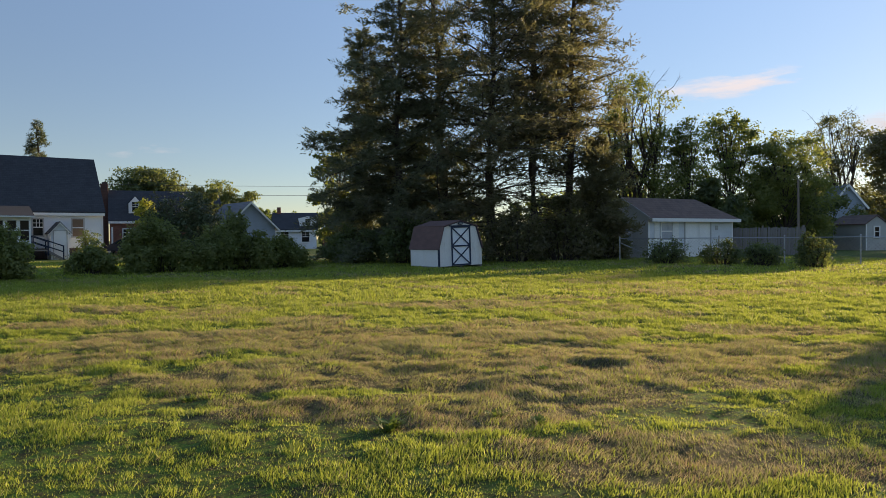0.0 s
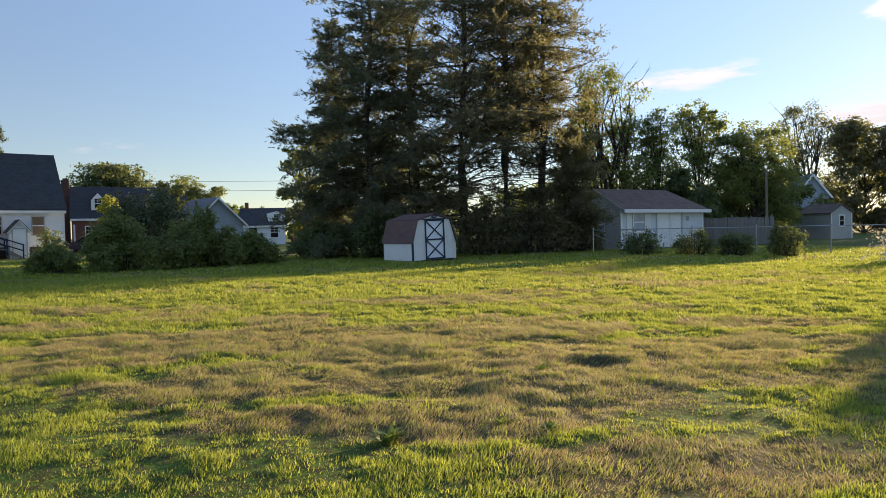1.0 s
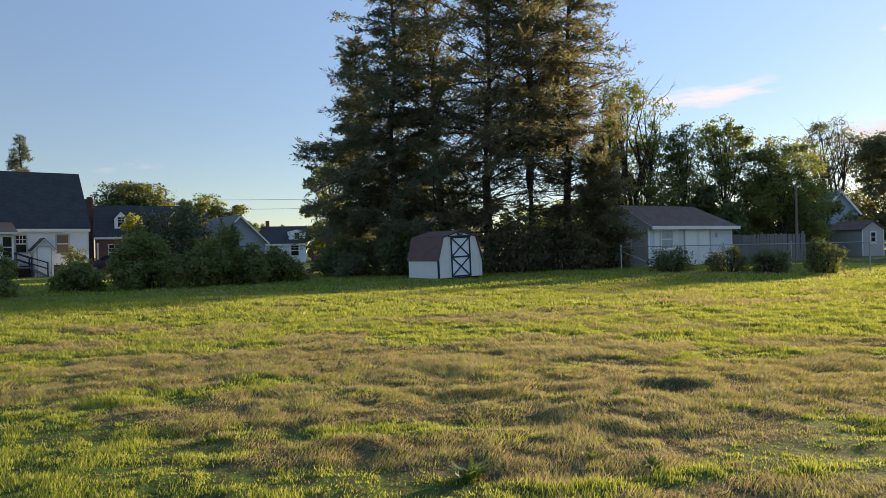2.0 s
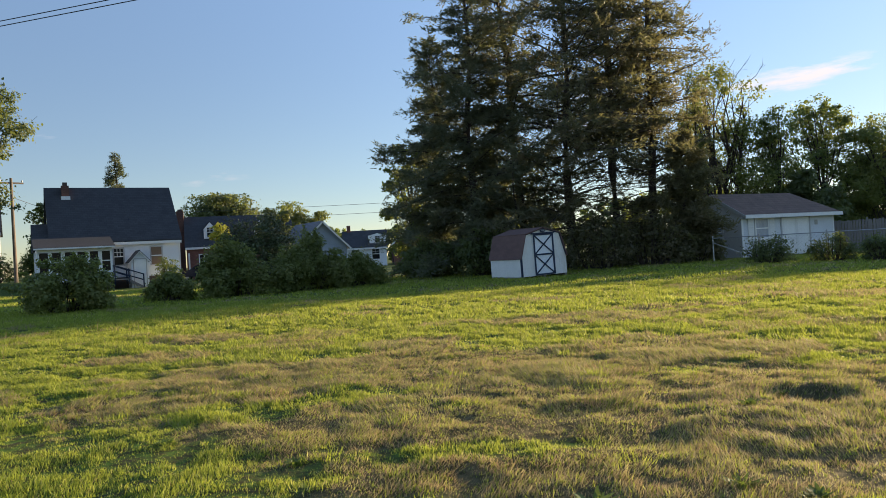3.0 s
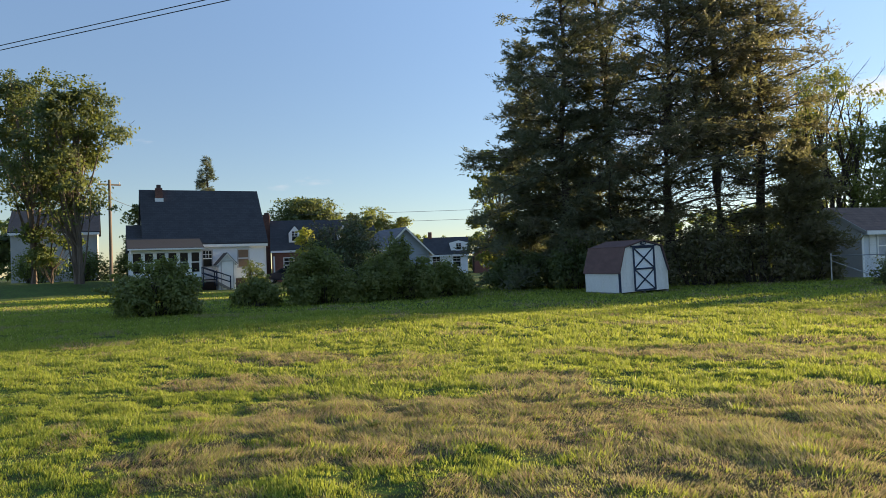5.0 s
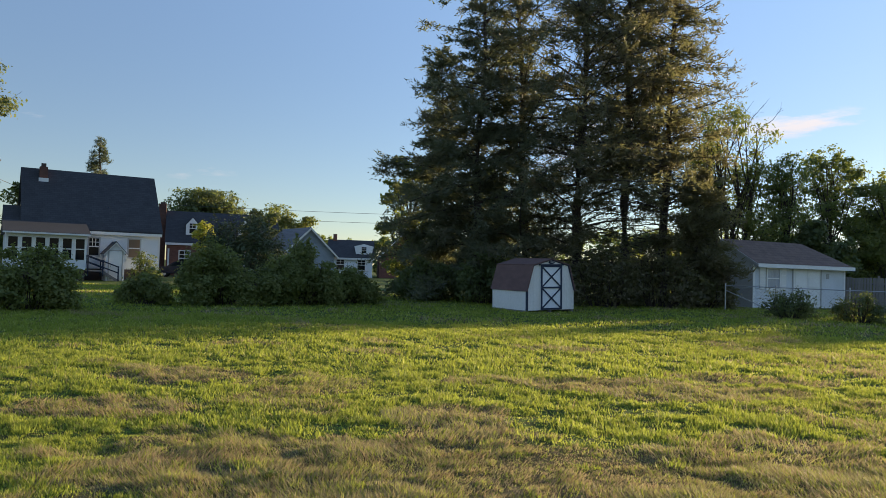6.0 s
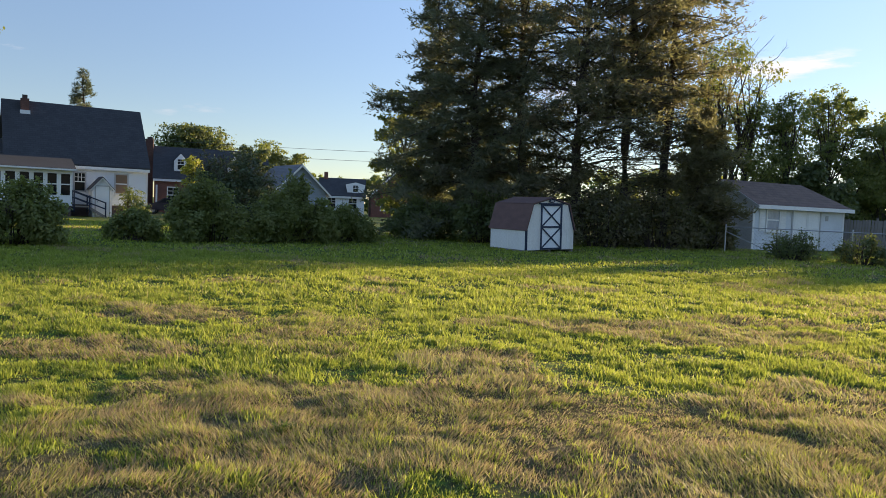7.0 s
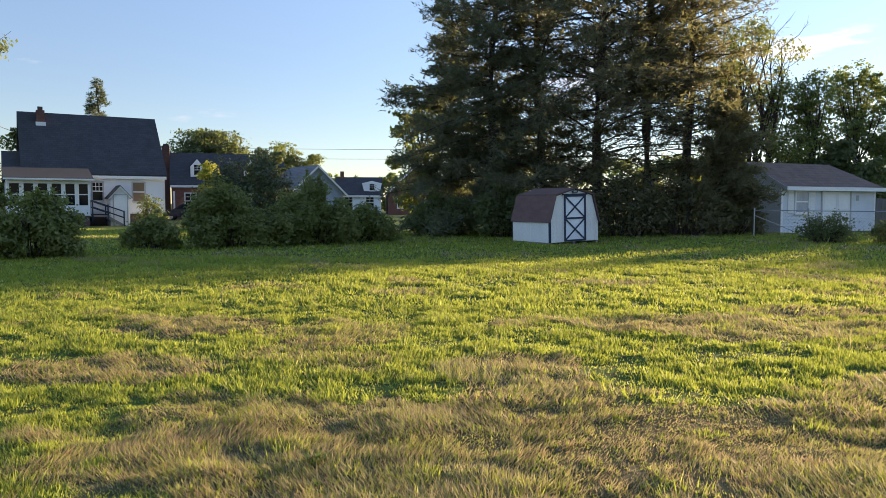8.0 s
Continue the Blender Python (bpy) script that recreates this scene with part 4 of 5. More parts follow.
    part("door_casing", boxed(-3.55, -1.638, 2.022, -2.63, -1.603, 2.08), M_GREYTRIM, e)
    # glazed porch
    px0, px1, py = -W - 1.0, -4.95, -2.3
    p = part("porch", boxed(px0, py, 0.7, px1, -0.004, 1.35), M_WHITE, t, "white glazed back porch")
    part("porch_skirt", boxed(px0 + 0.05, py + 0.05, -0.3, px1 - 0.05, -0.01, 0.7), M_FOUND, t)
    nwin = 6
    step = (px1 - px0) / nwin
    for i in range(nwin + 1):
        x = px0 + i * step
        part("porch_post", boxed(max(x - 0.12, px0), py, 1.35, min(x + 0.12, px1), py + 0.14, 2.7), M_TRIM, p)
    for i in range(nwin):
        x = px0 + i * step + 0.12
        pane = part("porch_pane", boxed(x, py + 0.05, 1.36, x + step - 0.24, py + 0.08, 2.68), M_GLASS, p)
        part("sash_bar", boxed(x, py + 0.02, 2.0, x + step - 0.24, py + 0.05, 2.07), M_TRIM, pane)
    part("porch_wall", boxed(px1 - 0.12, py + 0.141, 1.35, px1 - 0.002, -0.006, 2.7), M_WHITE, p)
    part("porch_wall", boxed(px0 + 0.002, py + 0.141, 1.35, px0 + 0.12, -0.006, 2.7), M_WHITE, p)
    part("porch_beam", boxed(px0 - 0.02, py - 0.02, 2.7, px1 + 0.02, -0.006, 2.94), M_TRIM, p)
    part("porch_roof", prism(bmesh.new(), [(py - 0.28, 2.93), (0.35, 3.72), (0.35, 3.84), (py - 0.28, 3.03)], px0 - 0.2, px1 + 0.2, "x"), M_PORCHROOF, p, "low grey-brown felt roof")
    part("gutter", boxed(px0 - 0.2, py - 0.36, 2.91, px1 + 0.2, py - 0.283, 3.01), M_TRIM, p)
    # side wing
    part("side_wing", prism(bmesh.new(), [(0.3, -0.2), (4.4, -0.2), (4.4, 2.9), (0.3, 2.9)], -W - 1.0, -W - 0.002, "x"), M_WHITE, t)
    part("wing_roof", prism(bmesh.new(), [(-0.01, 3.38), (2.4, 4.9), (4.8, 2.9), (0.3, 2.902)], -W - 1.15, -W - 0.004, "x"), M_DARKROOF, t)
    # porch steps with a rail
    st = part("porch_steps", boxed(px1 + 0.02, -2.0, 0.62, px1 + 1.05, -0.7, 0.70), M_GREYWOOD, t, "dark wooden porch steps")
    for i in range(4):
        part("tread", boxed(px1 + 1.05 + i * 0.24, -2.0, 0.46 - i * 0.155, px1 + 1.32 + i * 0.24, -0.9, 0.50 - i * 0.155), M_GREYWOOD, st)
    for y in (-2.0, -0.9):
        part("stringer", bar(bmesh.new(), (px1 + 1.0, y, 0.62), (px1 + 2.05, y, -0.02), 0.05, 0.16), M_GREYWOOD, st)
        for zz in (0.55, 0.95):
            part("hand_rail", bar(bmesh.new(), (px1 + 0.15, y, 0.7 + zz), (px1 + 2.0, y, 0.0 + zz), 0.05, 0.08), M_NAVY, st)
        for q in (0.15, 1.05, 2.0):
            zb = 0.7 if q < 1.1 else 0.0
            part("rail_post", boxed(px1 + q - 0.04, y - 0.04, zb - 0.4, px1 + q + 0.04, y + 0.04, zb + 1.0 - (0.3 if q == 1.05 else 0)), M_NAVY, st)


cape_house()


# grey clapboard garage, gable at one end and hip at the other
def garage():
    W, D, E, R = 7.65, 4.1, 2.32, 3.52
    t = thing("garage", pose(10.85, 43.8, 0, 0, 0, 35), "low grey clapboard garage with a brown roof and white fascia", "garage")
    part("wall", prism(bmesh.new(), [(0, -0.2), (D, -0.2), (D, E), (D / 2, R - 0.16), (0, E)], 0.0, W - 1.4, "x"), M_PALESIDE, t)
    part("wall", boxed(W - 1.399, 0.0, -0.2, W, D, E), M_PALESIDE, t)
    # openings on the front: window, shutters, double door
    part("siding", clapboard(0.06, W - 0.04, 0.0, E - 0.02, -0.002, 0.17, 0.034), M_PALESIDE, t, "pale clapboards")
    # gable siding faces the side: build looking to -y then turn
    g = clapboard(-D, 0, 0.0, R - 0.2, 0.0, 0.16, 0.022, lambda z: (-D, 0) if z < E else (-D + (z - E) * (D / 2) / (R - E), -(z - E) * (D / 2) / (R - E)))
    bmesh.ops.transform(g, matrix=pose(-0.003, 0, 0, 0, 0, -90), verts=g.verts)
    part("siding", g, M_GREYSIDE, t, "grey clapboards on the gable end")
    part("corner_board", boxed(-0.03, -0.035, 0.0, 0.10, 0.0, E), M_TRIM, t)
    part("corner_board", boxed(W - 0.10, -0.035, 0.0, W + 0.02, 0.0, E), M_TRIM, t)
    window(t, 1.05, 1.05, 0.95, 1.0, -0.03, M_SKYPANE, 0)
    for x in (0.45, 2.13):
        s = part("shutter", boxed(x, -0.06, 0.98, x + 0.42, -0.026, 2.12), M_TRIM, t)
        for k in range(8):
            part("slat", boxed(x + 0.05, -0.068, 1.05 + k * 0.13, x + 0.37, -0.061, 1.12 + k * 0.13), M_TRIM, s)
    for x in (3.15, 4.30):
        d = part("door", boxed(x, -0.05, 0.05, x + 1.13, -0.026, 2.1, bevel=0.004), M_TRIM, t, "white double garage door leaf")
        for z0, z1 in ((0.25, 1.0), (1.15, 1.95)):
            part("door_panel", boxed(x + 0.15, -0.062, z0, x + 0.98, -0.051, z1, bevel=0.004), M_TRIM, d)
    part("door_frame", boxed(3.05, -0.07, 0.0, 3.145, -0.024, 2.2), M_GREYTRIM, t)
    part("door_frame", boxed(5.44, -0.07, 0.0, 5.53, -0.024, 2.2), M_GREYTRIM, t)
    part("door_frame", boxed(3.05, -0.068, 2.105, 5.53, -0.024, 2.2), M_GREYTRIM, t)
    part("notice_plate", boxed(5.95, -0.045, 1.62, 6.2, -0.025, 1.9), M_GREYSIDE, t)
    # roof: ridge along x, hipped at the far end
    bm = bmesh.new()
    o, k = 0.35, (R - E) / (D / 2)
    e = E - k * o + 0.06
    pts = [(-0.06, -o, e), (W + o, -o, e), (W + o, D + o, e), (-0.06, D + o, e), (-0.06, D / 2, R), (W - 1.0, D / 2, R)]
    lo = [bm.verts.new(p) for p in pts]
    hi = [bm.verts.new((p[0], p[1], p[2] + 0.12)) for p in pts]
    for f in ((0, 1, 5, 4), (1, 2, 5), (2, 3, 4, 5)):
        bm.faces.new([hi[i] for i in f])
        bm.faces.new([lo[i] for i in f[::-1]])
    for a, b in ((0, 1), (1, 2), (2, 3), (3, 4), (4, 0)):
        bm.faces.new((lo[a], lo[b], hi[b], hi[a]))
    part("roof", bm, M_BROWNROOF, t, "faded brown asphalt shingles")
    part("fascia", boxed(-0.07, -o - 0.04, e - 0.06, W + o + 0.02, -o - 0.003, e + 0.14), M_TRIM, t, "white fascia board")
    part("soffit", boxed(-0.05, -o, e - 0.055, W + o, 0, e - 0.02), M_PALESIDE, t)
    part("rake_board", bar(bmesh.new(), (-0.085, -o, e + 0.03), (-0.085, D / 2, R + 0.03), 0.03, 0.16), M_GREYSIDE, t)
    # side window on the gable
    wv = window(t, -2.0, 0.95, 0.7, 1.05, 0.0, M_SKYPANE, 0, casing=M_GREYTRIM)
    wv.matrix_parent_inverse = pose(-0.03, 0, 0, 0, 0, -90)


garage()


# brick house with dormers behind the hedge
def brick_house():
    W, D, E, R = 10.5, 7.6, 3.2, 6.25
    t = thing("brick_house", pose(-34.7, 69.3, 0, 0, 0, 27), "red brick house with a dark roof and white dormers", "house")
    part("wall", prism(bmesh.new(), [(0, -0.2), (D, -0.2), (D, E), (D / 2, R - 0.05), (0, E)], 0, W, "x"), M_BRICK, t, "red brick walls")
    part("roof", gable_roof(0, W, 0, D, E, R, 0.15, 0.14), M_DARKROOF, t)
    part("fascia", boxed(-0.1, -0.19, E - 0.24, W + 0.1, -0.155, E - 0.03), M_TRIM, t)
    c = part("chimney", boxed(-0.85, D / 2 - 0.9, -0.1, -0.16, D / 2 + 0.3, R + 0.75), M_OLDBRICK, t, "tall red brick end chimney")
    part("chimney_cap", boxed(-0.72, D / 2 - 0.6, R + 0.75, -0.25, D / 2, R + 0.95), M_FOUND, c)
    for x in (1.7, 6.6):
        dm = part("dormer", prism(bmesh.new(), [(x, E + 0.75), (x, E + 1.75), (x + 0.6, E + 2.45), (x + 1.2, E + 1.75), (x + 1.2, E + 0.75)], 0.8, 3.2, "y"), M_TRIM, t, "white gabled dormer")
        fr = window(dm, x + 0.32, E + 0.95, 0.56, 0.95, 0.796, None, 1)
        for a, b in (((x - 0.1, E + 1.65), (x + 0.6, E + 2.48)), ((x + 0.6, E + 2.48), (x + 1.3, E + 1.65))):
            part("dormer_roof", prism(bmesh.new(), [a, b, (b[0], b[1] + 0.07), (a[0], a[1] + 0.07)], 0.86, 3.2, "y"), M_DARKROOF, dm)
    for x in (1.2, 4.0, 7.2):
        window(t, x, 1.0, 0.9, 1.4, -0.003, None, 1)
    part("porch_column", boxed(0.15, -0.9, -0.1, 0.3, -0.75, 2.6), M_TRIM, t)


brick_house()


# dark parked car in front of the brick house
M_CAR = surf("dark_car_paint", (0.030, 0.030, 0.045), (0.022, 0.022, 0.034), 2, 0.25, 0)
M_TYRE = surf("tyre_rubber", (0.025, 0.025, 0.025), (0.018, 0.018, 0.018), 5, 0.85, 0.1)


def parked_car():
    t = thing("car", pose(-33.3, 64.6, 0.0, 0, 0, 20), "dark parked car on the drive of the brick house", "car")
    bm = prism(bmesh.new(), [(0.0, 0.32), (0.05, 0.85), (1.05, 0.98), (1.75, 1.42), (3.1, 1.44), (3.9, 1.02), (4.3, 0.95), (4.35, 0.32)], 0.0, 1.72, "y")
    bmesh.ops.bevel(bm, geom=list(bm.edges), offset=0.06, segments=2, affect="EDGES")
    body = part("body", bm, M_CAR, t)
    part("side_window", prism(bmesh.new(), [(1.3, 1.0), (1.82, 1.36), (3.05, 1.37), (3.6, 1.03)], -0.012, 0.012, "y"), M_GLASS, t)
    for x in (0.85, 3.45):
        for y in (0.02, 1.50):
            w = part("wheel", tube(bmesh.new(), [(x, y, 0.32), (x, y + 0.2, 0.32)], [0.32, 0.32], 18), M_TYRE, t)
            part("rim", tube(bmesh.new(), [(x, y - 0.01, 0.32), (x, y + 0.21, 0.32)], [0.19, 0.19], 14), M_STEEL, w)
    for y in (0.12, 1.32):
        part("headlight", boxed(-0.02, y, 0.62, 0.06, y + 0.28, 0.78, bevel=0.015), M_TRIM, t, "clear headlight")
    part("bumper", boxed(-0.05, 0.05, 0.36, 0.03, 1.67, 0.55, bevel=0.02), M_CAR, t)


parked_car()

# small slate-blue gabled outbuilding
def blue_outbuilding():
    W, D, E, R = 4.5, 6.0, 2.35, 4.45
    t = thing("blue_outbuilding", pose(-20.5, 61.35, 0, 0, 0, 40), "slate-blue clapboard outbuilding with a gabled roof", "outbuilding")
    part("wall", prism(bmesh.new(), [(0, -0.1), (0, E), (W / 2, R - 0.04), (W, E), (W, -0.1)], 0, D, "y"), M_BLUESIDE, t)
    k = (W / 2) / (R - E)
    part("siding", clapboard(0, W, 0.0, R - 0.1, -0.002, 0.28, 0.07, lambda z: (0, W) if z < E else ((z - E) * k, W - (z - E) * k)), M_BLUESIDE, t, "blue-grey lapped boards")
    part("roof", gable_roof(0, W, 0, D, E, R, 0.3, 0.12, "y"), M_BLUEROOF, t, "slate-blue shingles")
    for a, b in (((-0.3, E - 0.28), (W / 2, R)), ((W / 2, R), (W + 0.3, E - 0.28))):
        part("rake_board", bar(bmesh.new(), (a[0], -0.32, a[1] + 0.02), (b[0], -0.32, b[1] + 0.02), 0.03, 0.14), M_TRIM, t)


blue_outbuilding()


def far_house(name, x, y, turn, W, D, E, R, wall, roof, label, dormer=False, gable=False, chimney=False):
    t = thing(name, pose(x, y, float(land(x, y)), 0, 0, turn), label, "house", "distant houses")
    if gable:
        part("wall", prism(bmesh.new(), [(0, -0.1), (0, E), (W / 2, R - 0.04), (W, E), (W, -0.1)], 0, D, "y"), wall, t)
        part("roof", gable_roof(0, W, 0, D, E, R, 0.25, 0.14, "y"), roof, t)
        for a, b in (((-0.25, E - 0.25), (W / 2, R)), ((W / 2, R), (W + 0.25, E - 0.25))):
            part("rake_board", bar(bmesh.new(), (a[0], -0.27, a[1] + 0.02), (b[0], -0.27, b[1] + 0.02), 0.03, 0.2), M_TRIM, t)
    else:
        part("wall", prism(bmesh.new(), [(0, -0.1), (D, -0.1), (D, E), (D / 2, R - 0.04), (0, E)], 0, W, "x"), wall, t)
        part("roof", gable_roof(0, W, 0, D, E, R, 0.25, 0.14), roof, t)
        part("fascia", boxed(-0.2, -0.30, E - 0.34, W + 0.2, -0.253, E - 0.1), M_TRIM, t)
    for xx in (W * 0.18, W * 0.66):
        window(t, xx, 0.95, 0.95, 1.3, -0.003, None, 1)
    if dormer:
        x0 = W * 0.62
        dm = part("dormer", prism(bmesh.new(), [(x0, E + 0.35), (x0 - 0.25, E + 1.45), (x0 + 1.0, E + 1.75), (x0 + 2.25, E + 1.45), (x0 + 2.0, E + 0.35)], 0.5, 3.0, "y"), M_TRIM, t, "white dormer")
        window(dm, x0 + 0.7, E + 0.55, 0.6, 0.8, 0.496, None, 1)
    if chimney:
        part("chimney", boxed(0.4, D / 2 - 0.3, R - 0.4, 0.9, D / 2 + 0.3, R + 0.9), M_BRICK, t)
    return t


far_house("far_house", -26.2, 95.0, 14, 5.6, 7.0, 2.6, 4.75, M_WHITE, M_DARKROOF, "distant white house with a dark roof and white dormer", True, chimney=True)
far_house("far_house", -20.0, 97.0, 14, 7.0, 8.0, 2.8, 6.2, M_BRICK, M_DARKROOF, "distant red brick gabled house", gable=True)
far_house("far_house", -57.5, 60.5, 39, 7.5, 8.0, 4.9, 7.2, M_GREYSIDE, M_DARKROOF, "pale grey sided house beyond the yard tree")
far_house("far_house", 37.0, 77.5, -10, 3.2, 6.0, 4.1, 6.3, M_BLUESIDE, M_BLUEROOF, "distant blue-grey gabled house between trees", gable=True)


# small grey gabled shed beyond the fence
def small_shed():
    W, D, E, R = 2.0, 3.6, 2.1, 2.75
    t = thing("small_shed", pose(31.5, 60.1, 0, 0, 0, 14), "small grey gabled shed with a white-trimmed window", "shed")
    part("wall", prism(bmesh.new(), [(0, 0.0), (0, E), (W / 2, R - 0.03), (W, E), (W, 0.0)], 0, D, "y"), M_GREYSIDE, t)
    part("roof", gable_roof(0, W, 0, D, E, R, 0.1, 0.08, "y"), M_BROWNROOF, t)
    for x in (-0.012, W - 0.068):
        part("corner_board", boxed(x, -0.03, 0.0, x + 0.08, -0.001, E), M_TRIM, t)
    window(t, W / 2 - 0.2, 1.1, 0.4, 0.75, -0.003, None, 0)


small_shed()

# ---- fences, poles, wires ----
FA, FB = Vector((8.5, 40.0, 0)), Vector((29.0, 21.2, 0))


def chain_fence():
    ln = (FB - FA).length
    ang = math.degrees(math.atan2(FB.y - FA.y, FB.x - FA.x))
    t = thing("chain_link_fence", pose(FA.x, FA.y, 0, 0, 0, ang), "galvanised chain-link fence with round posts and top rail", "fence")
    for x in (0.0, 2.35, 5.4, 8.4, 11.45, 14.5, 17.5, 20.5, 23.5, 26.5):
        p = part("post", tube(bmesh.new(), [(x, 0, -0.2), (x, 0, 1.22)], [0.032, 0.032], 8), M_STEEL, t)
        part("post_cap", tube(bmesh.new(), [(x, 0, 1.22), (x, 0, 1.25), (x, 0, 1.28)], [0.042, 0.04, 0.012], 8), M_STEEL, p)
    part("top_rail", tube(bmesh.new(), [(0, 0, 1.16), (ln, 0, 1.16)], [0.022, 0.022], 6), M_STEEL, t)
    # mesh of crossing wires
    bm = bmesh.new()
    s = 0.0
    while s < ln:
        for d in (1, -1):
            x0, x1 = (s, min(s + 1.12, ln)) if d > 0 else (min(s + 1.12, ln), s)
            bar(bm, (x0, 0.012 * d, 0.04), (x1, 0.012 * d, 1.15), 0.0022, 0.0022)
        s += 0.16
    ob = part("mesh", bm, M_MESH, t, "diamond wire mesh")
    ob["kind"] = "stuff"
    part("brace", bar(bmesh.new(), (0.0, 0, 0.95), (2.2, 0, 0.1), 0.03, 0.03), M_STEEL, t)


chain_fence()


def board_fence():
    t = thing("board_fence", pose(16.9, 49.6, 0, 0, 0, -14), "weathered grey upright board fence beside the garage", "fence")
    rng = random.Random(7)
    shared = None
    for i in range(34):
        if shared is None:
            ob = part("board", boxed(-0.068, -0.01, 0.02, 0.068, 0.012, 1.78, bevel=0.006), M_GREYWOOD, t)
            shared = ob.data
        else:
            ob = new("board", shared)
            ob.parent = t
        ob.location = (i * 0.15, rng.uniform(-0.008, 0.008), rng.uniform(-0.05, 0.03))
        ob.rotation_euler = (0, radians(rng.uniform(-0.8, 0.8)), 0)
    for z in (0.4, 1.4):
        part("rail", boxed(0, 0.022, z, 5.0, 0.06, z + 0.09), M_GREYWOOD, t)
    for x in (0.1, 2.5, 4.9):
        part("post", boxed(x - 0.05, 0.062, -0.2, x + 0.05, 0.16, 1.9), M_GREYWOOD, t)


board_fence()


def pole(name, x, y, h, r, label, arm=True, turn=0.0, lean=0.0):
    t = thing(name, pose(x, y, float(land(x, y)) - 0.1, 0, lean, turn), label, "utility pole", "utility poles")
    part("post", tube(bmesh.new(), [(0, 0, 0), (0, 0, h * 0.5), (0, 0, h)], [r, r * 0.85, r * 0.7], 10), M_POLE, t)
    if arm:
        a = part("crossarm", boxed(-0.9, -0.06, h - 0.45, 0.9, 0.06, h - 0.33), M_POLE, t)
        for q in (-0.8, 0.0, 0.8):
            part("insulator", tube(bmesh.new(), [(q, 0, h - 0.33), (q, 0, h - 0.2), (q, 0, h - 0.12)], [0.03, 0.06, 0.02], 8), M_TRIM, a)
    return t


pole("utility_pole", -41.3, 54.4, 8.4, 0.15, "weathered wooden utility pole with a short crossarm", True, 60)
pole("utility_pole", 22.5, 51.2, 5.1, 0.10, "pale weathered wooden pole before dark trees", False)


def wire(p, q, sag, r, label):
    bm = bmesh.new()
    p, q = Vector(p), Vector(q)
    pts = [p.lerp(q, i / 24) - Vector((0, 0, sag * 4 * (i / 24) * (1 - i / 24))) for i in range(25)]
    tube(bm, pts, [r] * 25, 5)
    me = bpy.data.meshes.new("overhead_wire")
    bm.to_mesh(me)
    bm.free()
    me.materials.append(M_WIRE)
    tagged(new("overhead_wire", me), label, "cable", "overhead wires")


pole("utility_pole", -70.0, 32.8, 10.2, 0.16, "weathered wooden utility pole beyond the gardens", True, 9)
pole("utility_pole", 45.0, 15.0, 10.2, 0.16, "weathered wooden utility pole beyond the gardens", True, 9)
for dz, sg in ((0.0, 0.02), (-0.16, 0.03)):
    wire((-70.0, 32.8, 9.75 + dz), (45.0, 15.0, 10.0 + dz), sg, 0.016, "black overhead service cable")
for p, q in (((-60, 90, 8.9), (20, 110, 9.4)), ((-60, 90, 7.6), (20, 110, 8.2)), ((-41.3, 54.4, 7.6), (-60, 95, 9.0))):
    wire(p, q, 0.6, 0.022, "thin black overhead wire over far gardens")

# ---- small plants on the lawn ----


def weed(x, y, n, ln, seed, label, mat=None, name="weed_clump"):
    rng = np.random.RandomState(seed)
    out = []
    for i in range(n):
        a, up, l = rng.uniform(0, math.tau), rng.uniform(0.55, 1.45), ln * rng.uniform(0.5, 1.15)
        d, s = np.array([math.cos(a), math.sin(a), 0]), np.array([-math.sin(a), math.cos(a), 0])
        w = l * 0.13
        p0 = d * rng.uniform(0.0, 0.06)
        p1 = p0 + d * l * 0.45 * math.cos(up) + np.array([0, 0, l * 0.5 * math.sin(up)])
        p2 = p0 + d * l * math.cos(up * 0.8) + np.array([0, 0, l * 0.72 * math.sin(up)])
        out += [[p0 - s * w * 0.3, p0 + s * w * 0.3, p1 + s * w, p1 - s * w], [p1 - s * w, p1 + s * w, p2 + s * w * 0.1, p2 - s * w * 0.1]]
    ob = soup(name, np.array(out), 4, mat or L_WEED)
    ob.matrix_world = pose(x, y, float(land(x, y)))
    tagged(ob, label, "weed", "lawn weeds")


for i, (x, y, ln) in enumerate(((0.6, 6.1, 0.12), (1.75, 8.0, 0.07), (1.59, 6.2, 0.07), (-2.2, 7.4, 0.06), (2.08, 8.5, 0.07), (-2.5, 9.9, 0.08), (-1.1, 6.9, 0.06), (1.3, 6.4, 0.07))):
    weed(x, y, 60, ln, 200 + i, "broad-leaved green weed clump in the lawn")

# ---- grass: loose blades over the lawn ----
def blades(rng, x, y, h, w, lean, way):
    """Three-cornered blades at x, y: height, half width, how far they lean and which way."""
    z = land(x, y) - 0.006
    b = rng.uniform(0, math.tau, len(x))
    sx, sy = np.cos(b) * w, np.sin(b) * w
    return np.stack([np.stack([x - sx, y - sy, z], -1), np.stack([x + sx, y + sy, z], -1), np.stack([x + np.cos(way) * lean, y + np.sin(way) * lean, z + h], -1)], 1)


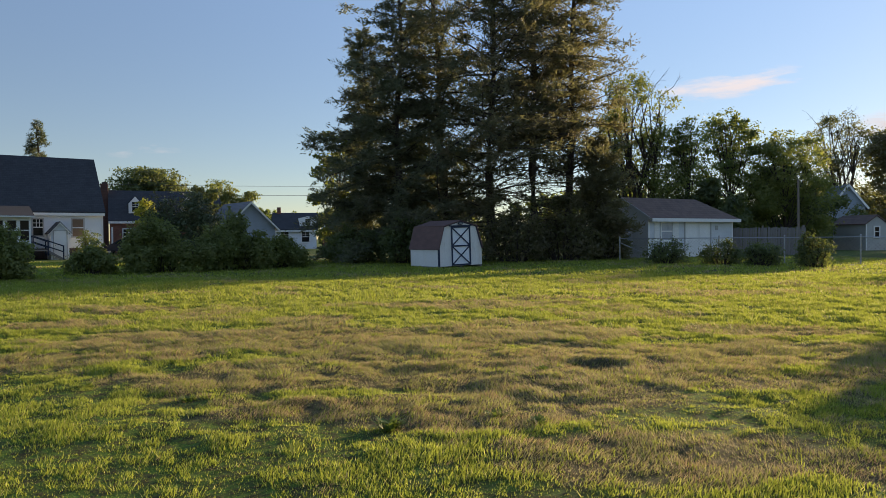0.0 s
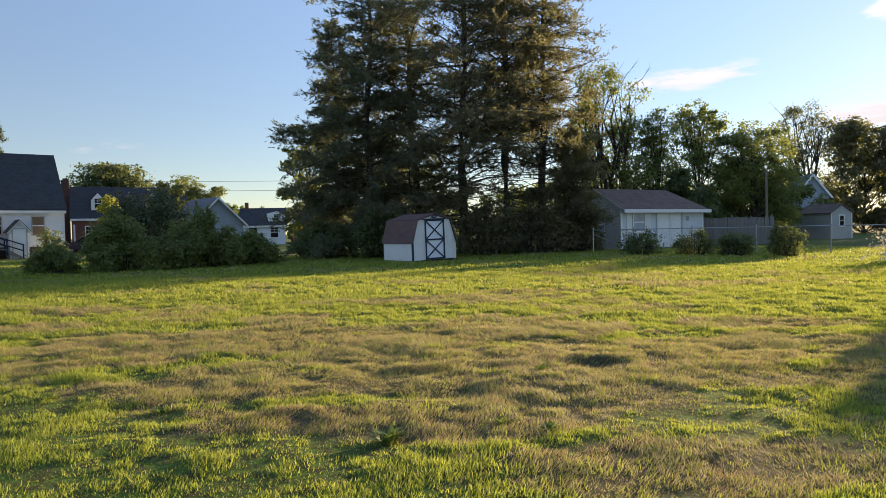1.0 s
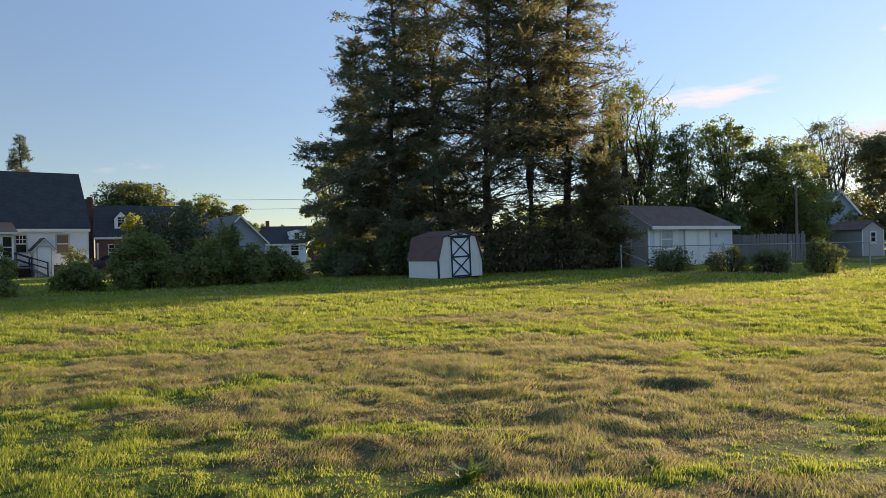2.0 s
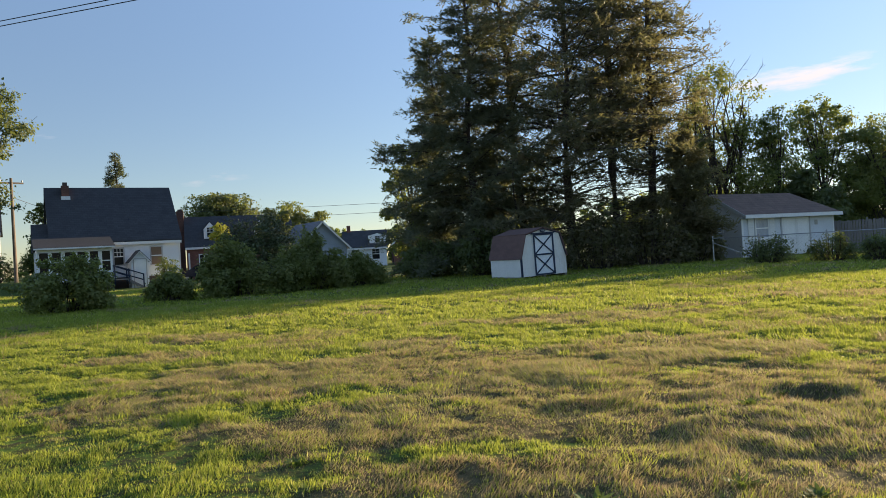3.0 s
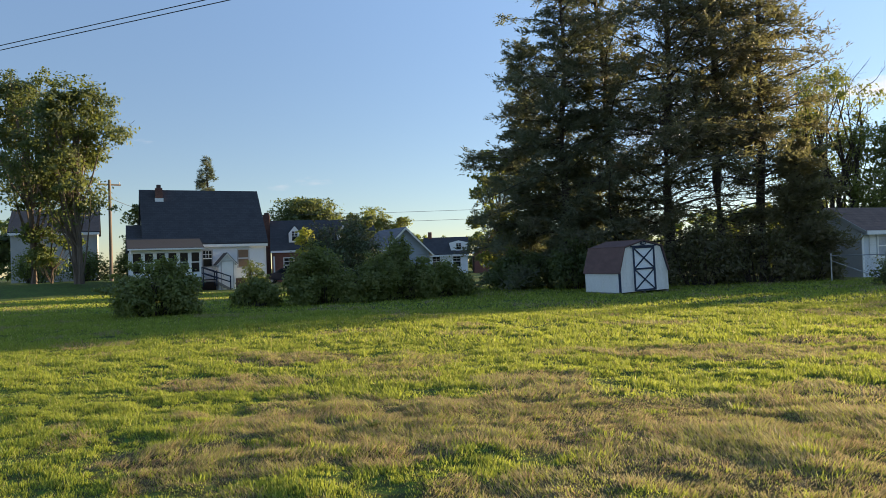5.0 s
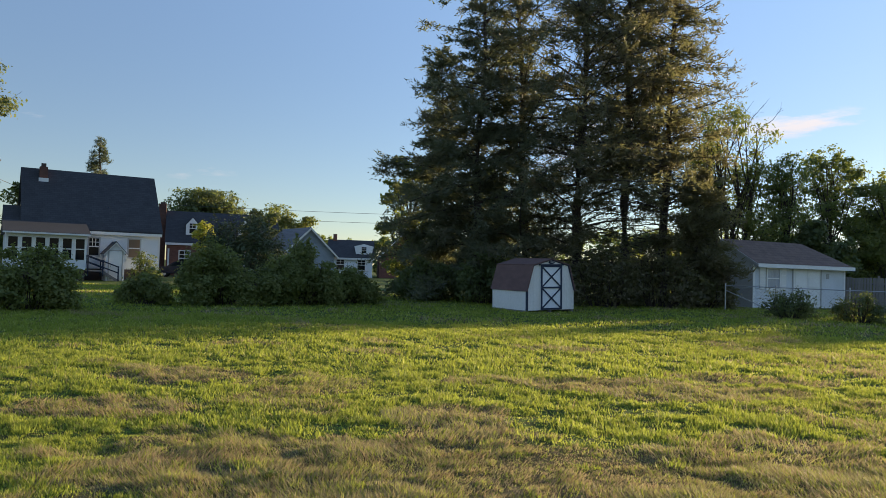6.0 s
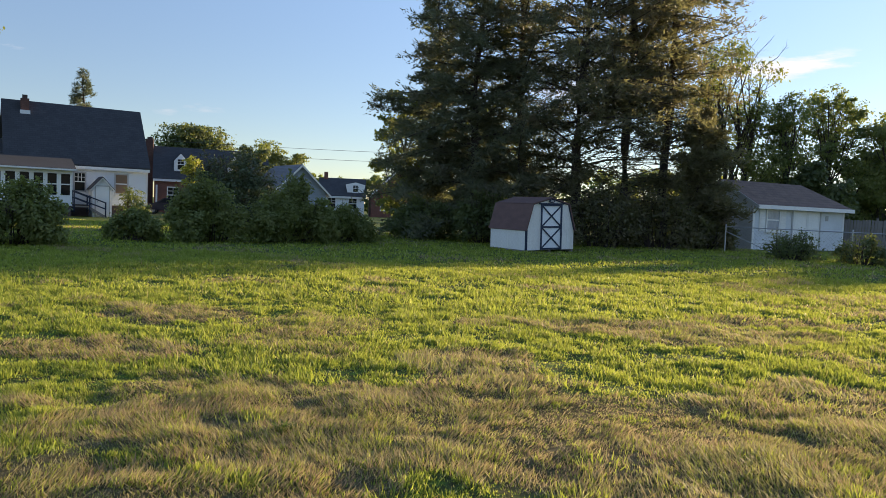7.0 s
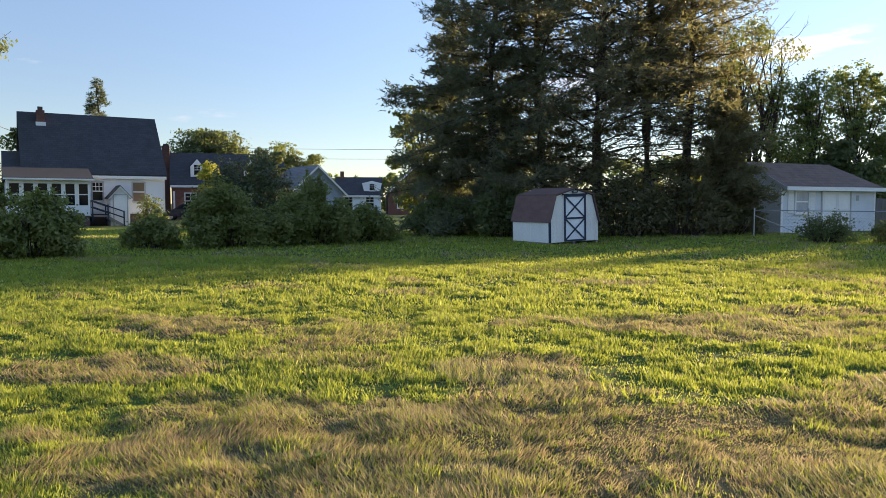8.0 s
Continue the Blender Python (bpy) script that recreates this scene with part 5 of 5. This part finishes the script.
def sow(rng, n, x0, x1, y0, y1, hmin, hmax, width):
    """Fresh and dry blades over a stretch of lawn, standing in tufts with bare gaps between."""
    x, y = rng.uniform(x0, x1, n), rng.uniform(y0, y1, n)
    tuft = vnoise(x, y, 1.2, 6) * 0.18 + vnoise(x, y, 3.1, 7) * 0.32 + vnoise(x, y, 7.5, 8) * 0.26 + vnoise(x, y, 17.0, 10) * 0.24
    tuft = smooth((tuft - 0.32) / 0.34)
    hole = np.exp(-(((x - HOLE[0]) / 0.24) ** 2 + ((y - HOLE[1]) / 0.24) ** 2))
    dry = dryness(x, y)
    keep = (rng.rand(n) < 0.36 + 0.28 * dry + 0.80 * tuft) & (rng.rand(n) > hole * 1.3)
    x, y, tuft, dry = x[keep], y[keep], tuft[keep], dry[keep]
    n = len(x)
    straw = rng.rand(n) < 0.04 + 0.64 * dry
    h = rng.uniform(hmin, hmax, n) * (0.46 + 0.95 * tuft + 0.18 * dry) * np.where(straw, 1.0, 1.0 - 0.20 * dry)
    w = width * rng.uniform(0.6, 1.4, n) * np.where(straw, 0.8, 1.15)
    # dry blades lie over in drifts, fresh ones stand more upright
    drift = (vnoise(x, y, 0.8, 9) - 0.5) * 9.0
    way = drift + rng.normal(size=n) * np.where(straw, 0.9, 1.8)
    lean = h * np.where(straw, rng.uniform(0.4, 1.5, n), rng.uniform(0.05, 0.9, n))
    v = blades(rng, x, y, h, w, lean, way)
    return v[~straw], v[straw]


rngg = np.random.RandomState(3)
sown = [sow(rngg, 290000, -4.4, 5.2, 4.4, 8.0, 0.014, 0.036, 0.0034),
        sow(rngg, 370000, -8.0, 6.8, 8.0, 11.2, 0.018, 0.047, 0.0047),
        sow(rngg, 400000, -12.8, 9.8, 11.2, 16.0, 0.022, 0.060, 0.0073),
        sow(rngg, 360000, -21.5, 14.8, 16.0, 25.0, 0.028, 0.075, 0.0130),
        sow(rngg, 160000, -34.0, 22.0, 25.0, 44.0, 0.03, 0.085, 0.024),
        sow(rngg, 45000, -9.0, 9.0, -4.0, 4.4, 0.02, 0.05, 0.010)]
fresh = [a for a, b in sown]
# thicker tufts that the mower missed, and a few tall seed stalks
tc_x, tc_y = rngg.uniform(-9, 10, 560), 4.6 + 18 * rngg.rand(560) ** 1.3
tk = rngg.randint(0, 560, 40000)
tr_ = rngg.rayleigh(0.05, 40000) * rngg.uniform(0.6, 1.7, 560)[tk]
ta = rngg.uniform(0, math.tau, 40000)
bx, by = tc_x[tk] + tr_ * np.cos(ta) * 1.4, tc_y[tk] + tr_ * np.sin(ta)
bh = rngg.uniform(0.05, 0.105, 40000) * rngg.uniform(0.6, 1.2, 560)[tk] * np.clip(0.2 + by / 18, 0.4, 1.0)
fresh.append(blades(rngg, bx, by, bh, 0.0024 + 0.0003 * by, bh * rngg.uniform(0.1, 0.9, 40000), ta + rngg.normal(size=40000) * 0.5))
sx_, sy_ = rngg.uniform(-11, 9, 420), rngg.uniform(12, 26, 420)
sh_ = rngg.uniform(0.10, 0.24, 420)
straws = [b for a, b in sown] + [blades(rngg, sx_, sy_, sh_, np.full(420, 0.005), sh_ * rngg.uniform(0, 0.4, 420), rngg.uniform(0, math.tau, 420))]
tagged(soup("grass", np.concatenate(fresh), 3, M_BLADE), "fresh green mown grass standing in uneven tufts", "grass", kind="stuff")
tagged(soup("dry_grass", np.concatenate(straws), 3, M_STRAW), "dry tan grass lying in patches over the lawn", "grass", kind="stuff")
